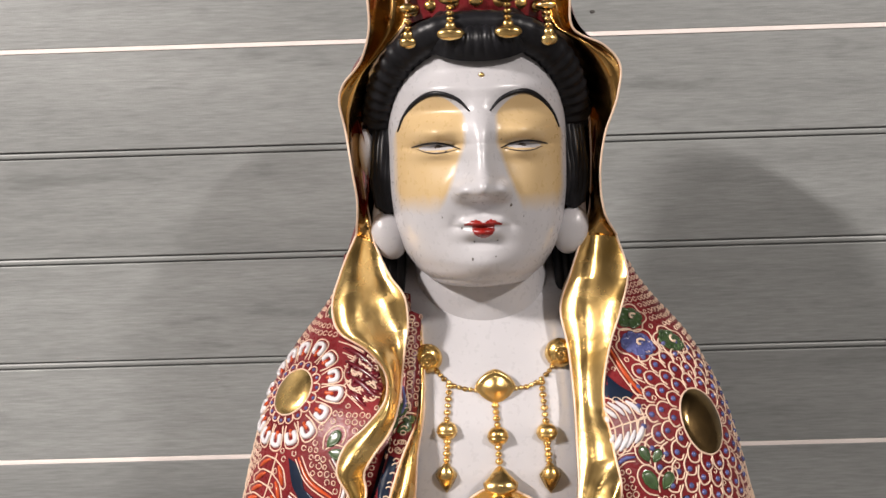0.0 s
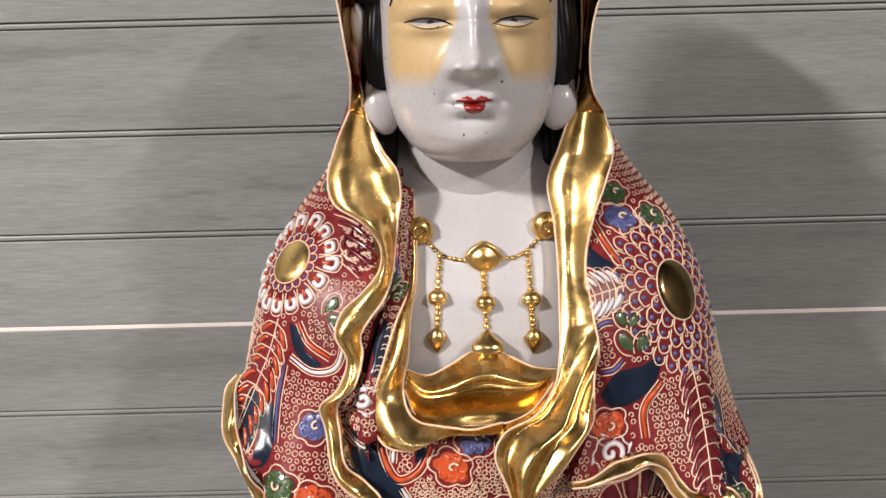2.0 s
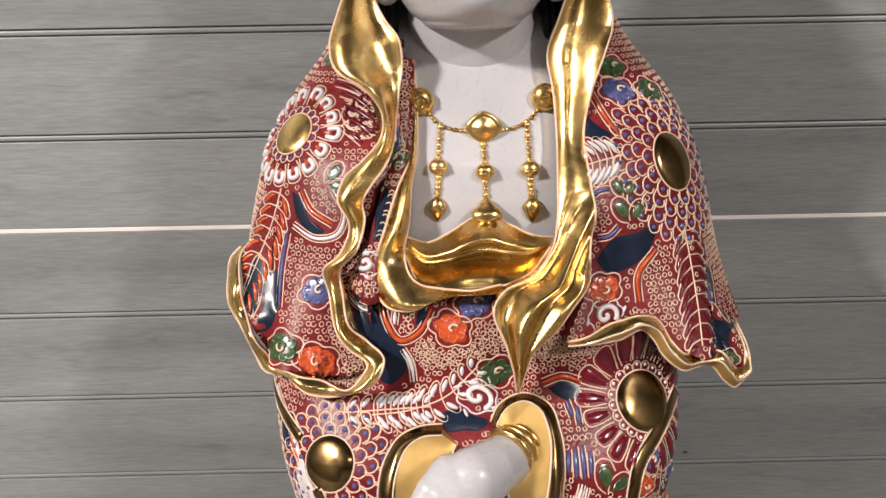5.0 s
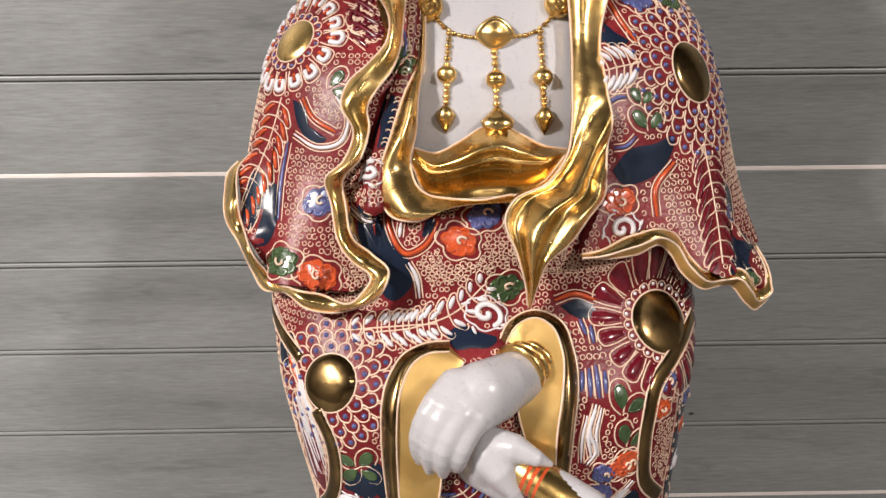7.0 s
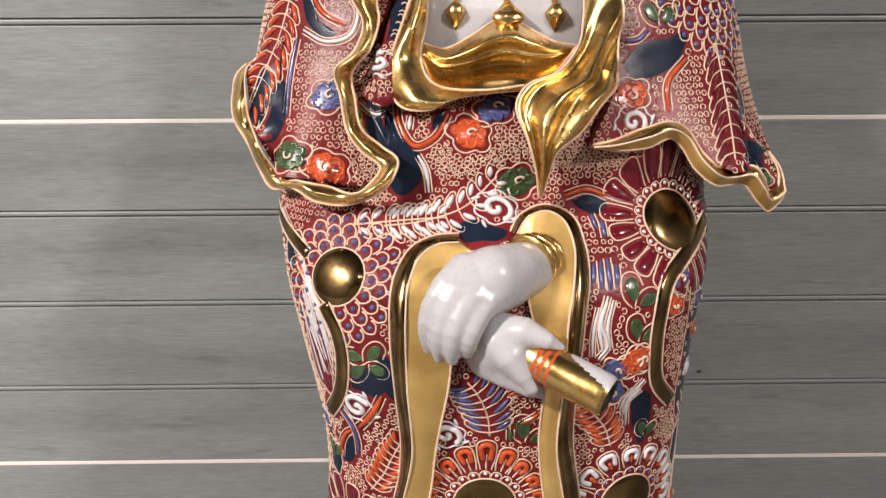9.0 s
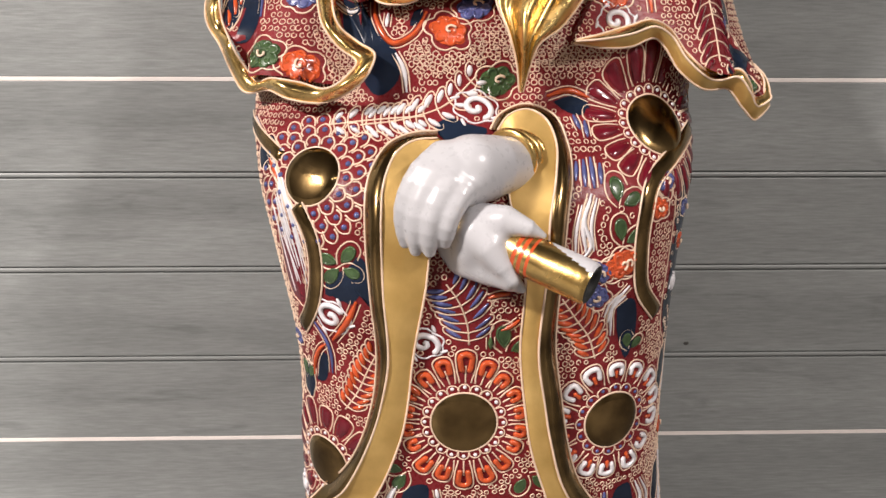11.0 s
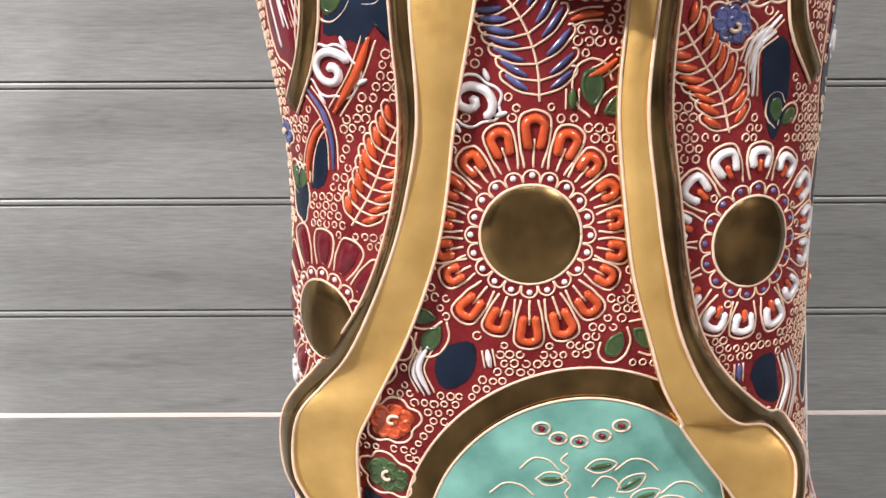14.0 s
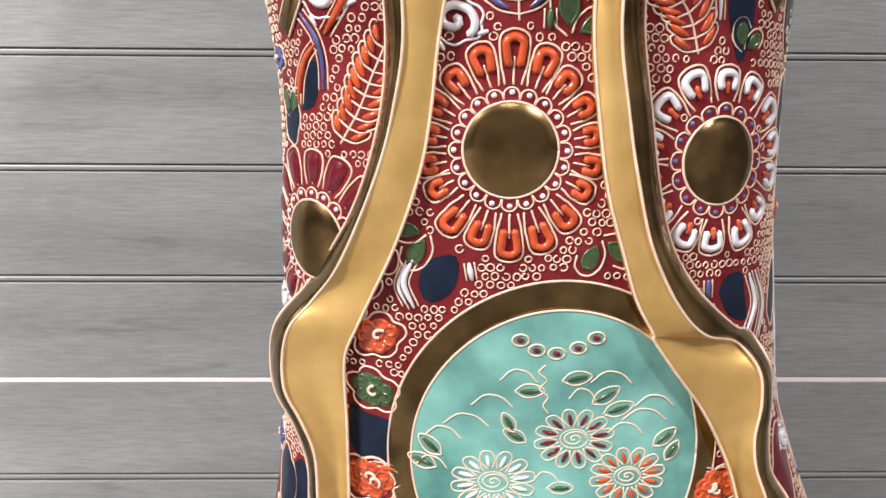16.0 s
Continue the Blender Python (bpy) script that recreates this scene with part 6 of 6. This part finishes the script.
stroke([(-0.0533, 0.2812), (-0.0571, 0.2717), (-0.0529, 0.2602)], "white", 0.0015)
stroke([(-0.0561, 0.2791), (-0.0593, 0.2696), (-0.0559, 0.2614)], "white", 0.0011)
stroke([(-0.0301, 0.2803), (-0.0288, 0.2731)], "white", 0.0014)
stroke([(0.0648, 0.3861), (0.0665, 0.3942), (0.0744, 0.4007)], "white", 0.0014)
stroke([(0.0623, 0.3894), (0.0653, 0.3973), (0.0723, 0.4028)], "white", 0.0010)
stroke([(0.0935, 0.2730), (0.0987, 0.2594), (0.0954, 0.2451)], "white", 0.0014)
stroke([(0.0973, 0.2740), (0.1040, 0.2579), (0.1019, 0.2414)], "white", 0.0011)
stroke([(0.0723, 0.2716), (0.0728, 0.2636)], "blue", 0.0013)
stroke([(0.0516, 0.4553), (0.0475, 0.4435), (0.0495, 0.4278)], "white", 0.0013)
stroke([(0.0467, 0.4527), (0.0438, 0.4389), (0.0438, 0.4250)], "white", 0.0010)
stroke([(0.0671, 0.3776), (0.0673, 0.3960), (0.0763, 0.4064)], "white", 0.0013)
side_strap([(0.1207, 0.4873), (0.1017, 0.4731), (0.0895, 0.4634), (0.0834, 0.4437), (0.0822, 0.4234), (0.0844, 0.4041), (0.0965, 0.3859)], "bronze", 0.0048)
side_strap([(-0.1471, 0.4988), (-0.1335, 0.4855), (-0.1164, 0.4740)], "bronze", 0.0036)
side_strap([(-0.1057, 0.4494), (-0.0985, 0.4341), (-0.0962, 0.4130), (-0.0993, 0.3938), (-0.1071, 0.3755)], "bronze", 0.0046)

# fields on the flanks of the robe
for x, z, sx, sy, mat in ((0.113, 0.415, 0.020, 0.060, "navy"), (-0.111, 0.420, 0.011, 0.030, "wine"), (-0.106, 0.340, 0.007, 0.012, "navy"), (0.108, 0.345, 0.007, 0.016, "navy"), (-0.118, 0.160, 0.010, 0.018, "navy"), (0.112, 0.262, 0.006, 0.016, "navy"), (0.128, 0.165, 0.010, 0.030, "wine"), (-0.126, 0.475, 0.009, 0.010, "navy"), (0.146, 0.545, 0.008, 0.020, "navy"), (-0.147, 0.556, 0.007, 0.022, "navy"), (0.142, 0.520, 0.010, 0.008, "navy")):
    spot = Spot(x, z)
    if spot.ok:
        patch(spot, ring_pts(1.0, 30, sx, sy, 0.06, 5, x * 90), 0.0002, mat, 5, raise_=0.00026)
        line_on(spot, closed(ring_pts(1.08, 30, sx, sy, 0.06, 5, x * 90)), 0.0005, "cream")
for x, z, size, mat in ((0.113, 0.445, 0.006, "blue"), (0.112, 0.425, 0.006, "orange"), (0.110, 0.400, 0.006, "white"), (-0.122, 0.180, 0.008, "blue"), (0.135, 0.145, 0.008, "blue"), (0.130, 0.185, 0.007, "white"), (-0.112, 0.365, 0.006, "blue"), (0.113, 0.300, 0.007, "orange"), (-0.115, 0.255, 0.007, "white")):
    cloud(x, z, size, mat)
for x0, z0, x1, z1 in ((-0.119, 0.452, -0.108, 0.405), (-0.117, 0.458, -0.106, 0.415), (-0.121, 0.446, -0.110, 0.398), (-0.115, 0.463, -0.104, 0.425), (0.116, 0.365, 0.112, 0.325), (0.119, 0.250, 0.122, 0.205), (0.115, 0.280, 0.118, 0.235)):
    lay([flat(x0 + (x1 - x0) * k, z0 + (z1 - z0) * k) for k in np.linspace(0, 1, 20)], 0.0008, "white")


# motifs on the inner robe beside the neckline
navy([(-0.0640, 0.6209), (-0.0579, 0.6190), (-0.0605, 0.6062), (-0.0653, 0.5928), (-0.0713, 0.5922), (-0.0689, 0.6064)])
cloud(-0.0735, 0.5806, 0.0085, "white")
leaf(-0.0584, 0.6301, 0.0080, 80)
leaf(-0.0556, 0.6372, 0.0070, 60)
stroke([(-0.0865, 0.5577), (-0.0765, 0.5517), (-0.0678, 0.5542)], "white", 0.0011)
stroke([(-0.0532, 0.6549), (-0.0522, 0.6461), (-0.0546, 0.6390)], "blue", 0.0012)
navy([(-0.0814, 0.5596), (-0.0717, 0.5546), (-0.0593, 0.5347), (-0.0567, 0.5153), (-0.0638, 0.5076), (-0.0714, 0.5274), (-0.0807, 0.5428)])

# rings of slip that fill all the maroon ground left bare
def fill(loft, z0, z1, reach, close):
    kd = KDTree(len(taken))
    for i, (p, r) in enumerate(taken):
        kd.insert(p, i)
    kd.balance()
    row, z = 0, z0
    while z < z1:
        a0 = np.linspace(-reach, reach, 400)
        p = loft.at(a0, np.full(400, z))
        d = np.concatenate([[0], np.cumsum(np.linalg.norm(np.diff(p, axis=0), axis=1))])
        for s in np.arange(0.0021 * (row % 2), d[-1], 0.0042):
            i = min(398, max(1, int(np.searchsorted(d, s))))
            c = p[i] + (p[i] - p[i - 1]) * 0 + np.array([wob(0.0003), 0, wob(0.0003)])
            t = unit(p[i + 1] - p[i - 1])
            n = unit(np.array([t[1], -t[0], 0.0]))
            h = cast(c + n * 0.03, -n)
            if h is None or abs((h[0] - c) @ n) > close:
                continue
            off = h[0] - MED_C.o
            if (off @ MED_C.u) ** 2 + ((off @ MED_C.v) / 1.12) ** 2 < 0.0765**2:
                continue
            r = rng.uniform(0.00125, 0.00172)
            near = kd.find(h[0])
            if near[1] is not None and near[2] < r + taken[near[1]][1] + 0.0002:
                continue
            u = unit(np.cross([0, 0, 1.0], h[1]))
            v = np.cross(h[1], u)
            st, ln, sq = rng.uniform(0, 6.28), rng.uniform(5.2, 6.3), rng.uniform(0.85, 1.1)
            ring = np.array([h[0] + r * (u * math.cos(st + ln * k / 8) * sq + v * math.sin(st + ln * k / 8)) for k in range(9)])
            sweep(ring + h[1] * 0.0001, h[1], 0.00035, 0.00042, "cream", 4, taper=False)
        z += 0.0038
        row += 1


fill(BODY, 0.10, 0.562, 1.30, 0.006)
fill(CAPE, 0.505, 0.715, 1.42, 0.014)
fill(INSET, 0.55, 0.70, 0.95, 0.004)
for s in np.linspace(0.03, 0.97, 34):  # the narrow edging beside the chest
    i = int(s * 59)
    p = strip[i]
    ring = np.array([p + [0.0016 * math.cos(a), -0.0046, 0.0013 * math.sin(a)] for a in np.linspace(0, 6.0, 9)])
    sweep(ring, (0, -1, 0), 0.0004, 0.0004, "cream", 4)


# ---- join everything into the one statue ----
me = bpy.data.meshes.new("statue")
me.from_pydata(clay.v, [], clay.f)
for mat in MATS.values():
    me.materials.append(mat)
me.polygons.foreach_set("material_index", clay.m)
me.polygons.foreach_set("use_smooth", [True] * len(clay.f))
attr = me.attributes.new("paint", "FLOAT", "POINT")
vals = np.zeros(len(clay.v), dtype=np.float32)
for i, f in clay.paint.items():
    vals[i] = f
attr.data.foreach_set("value", vals)
me.validate()
tagged(new("statue", me), "tall porcelain robed goddess statue in maroon, gold and white enamel", "statue")
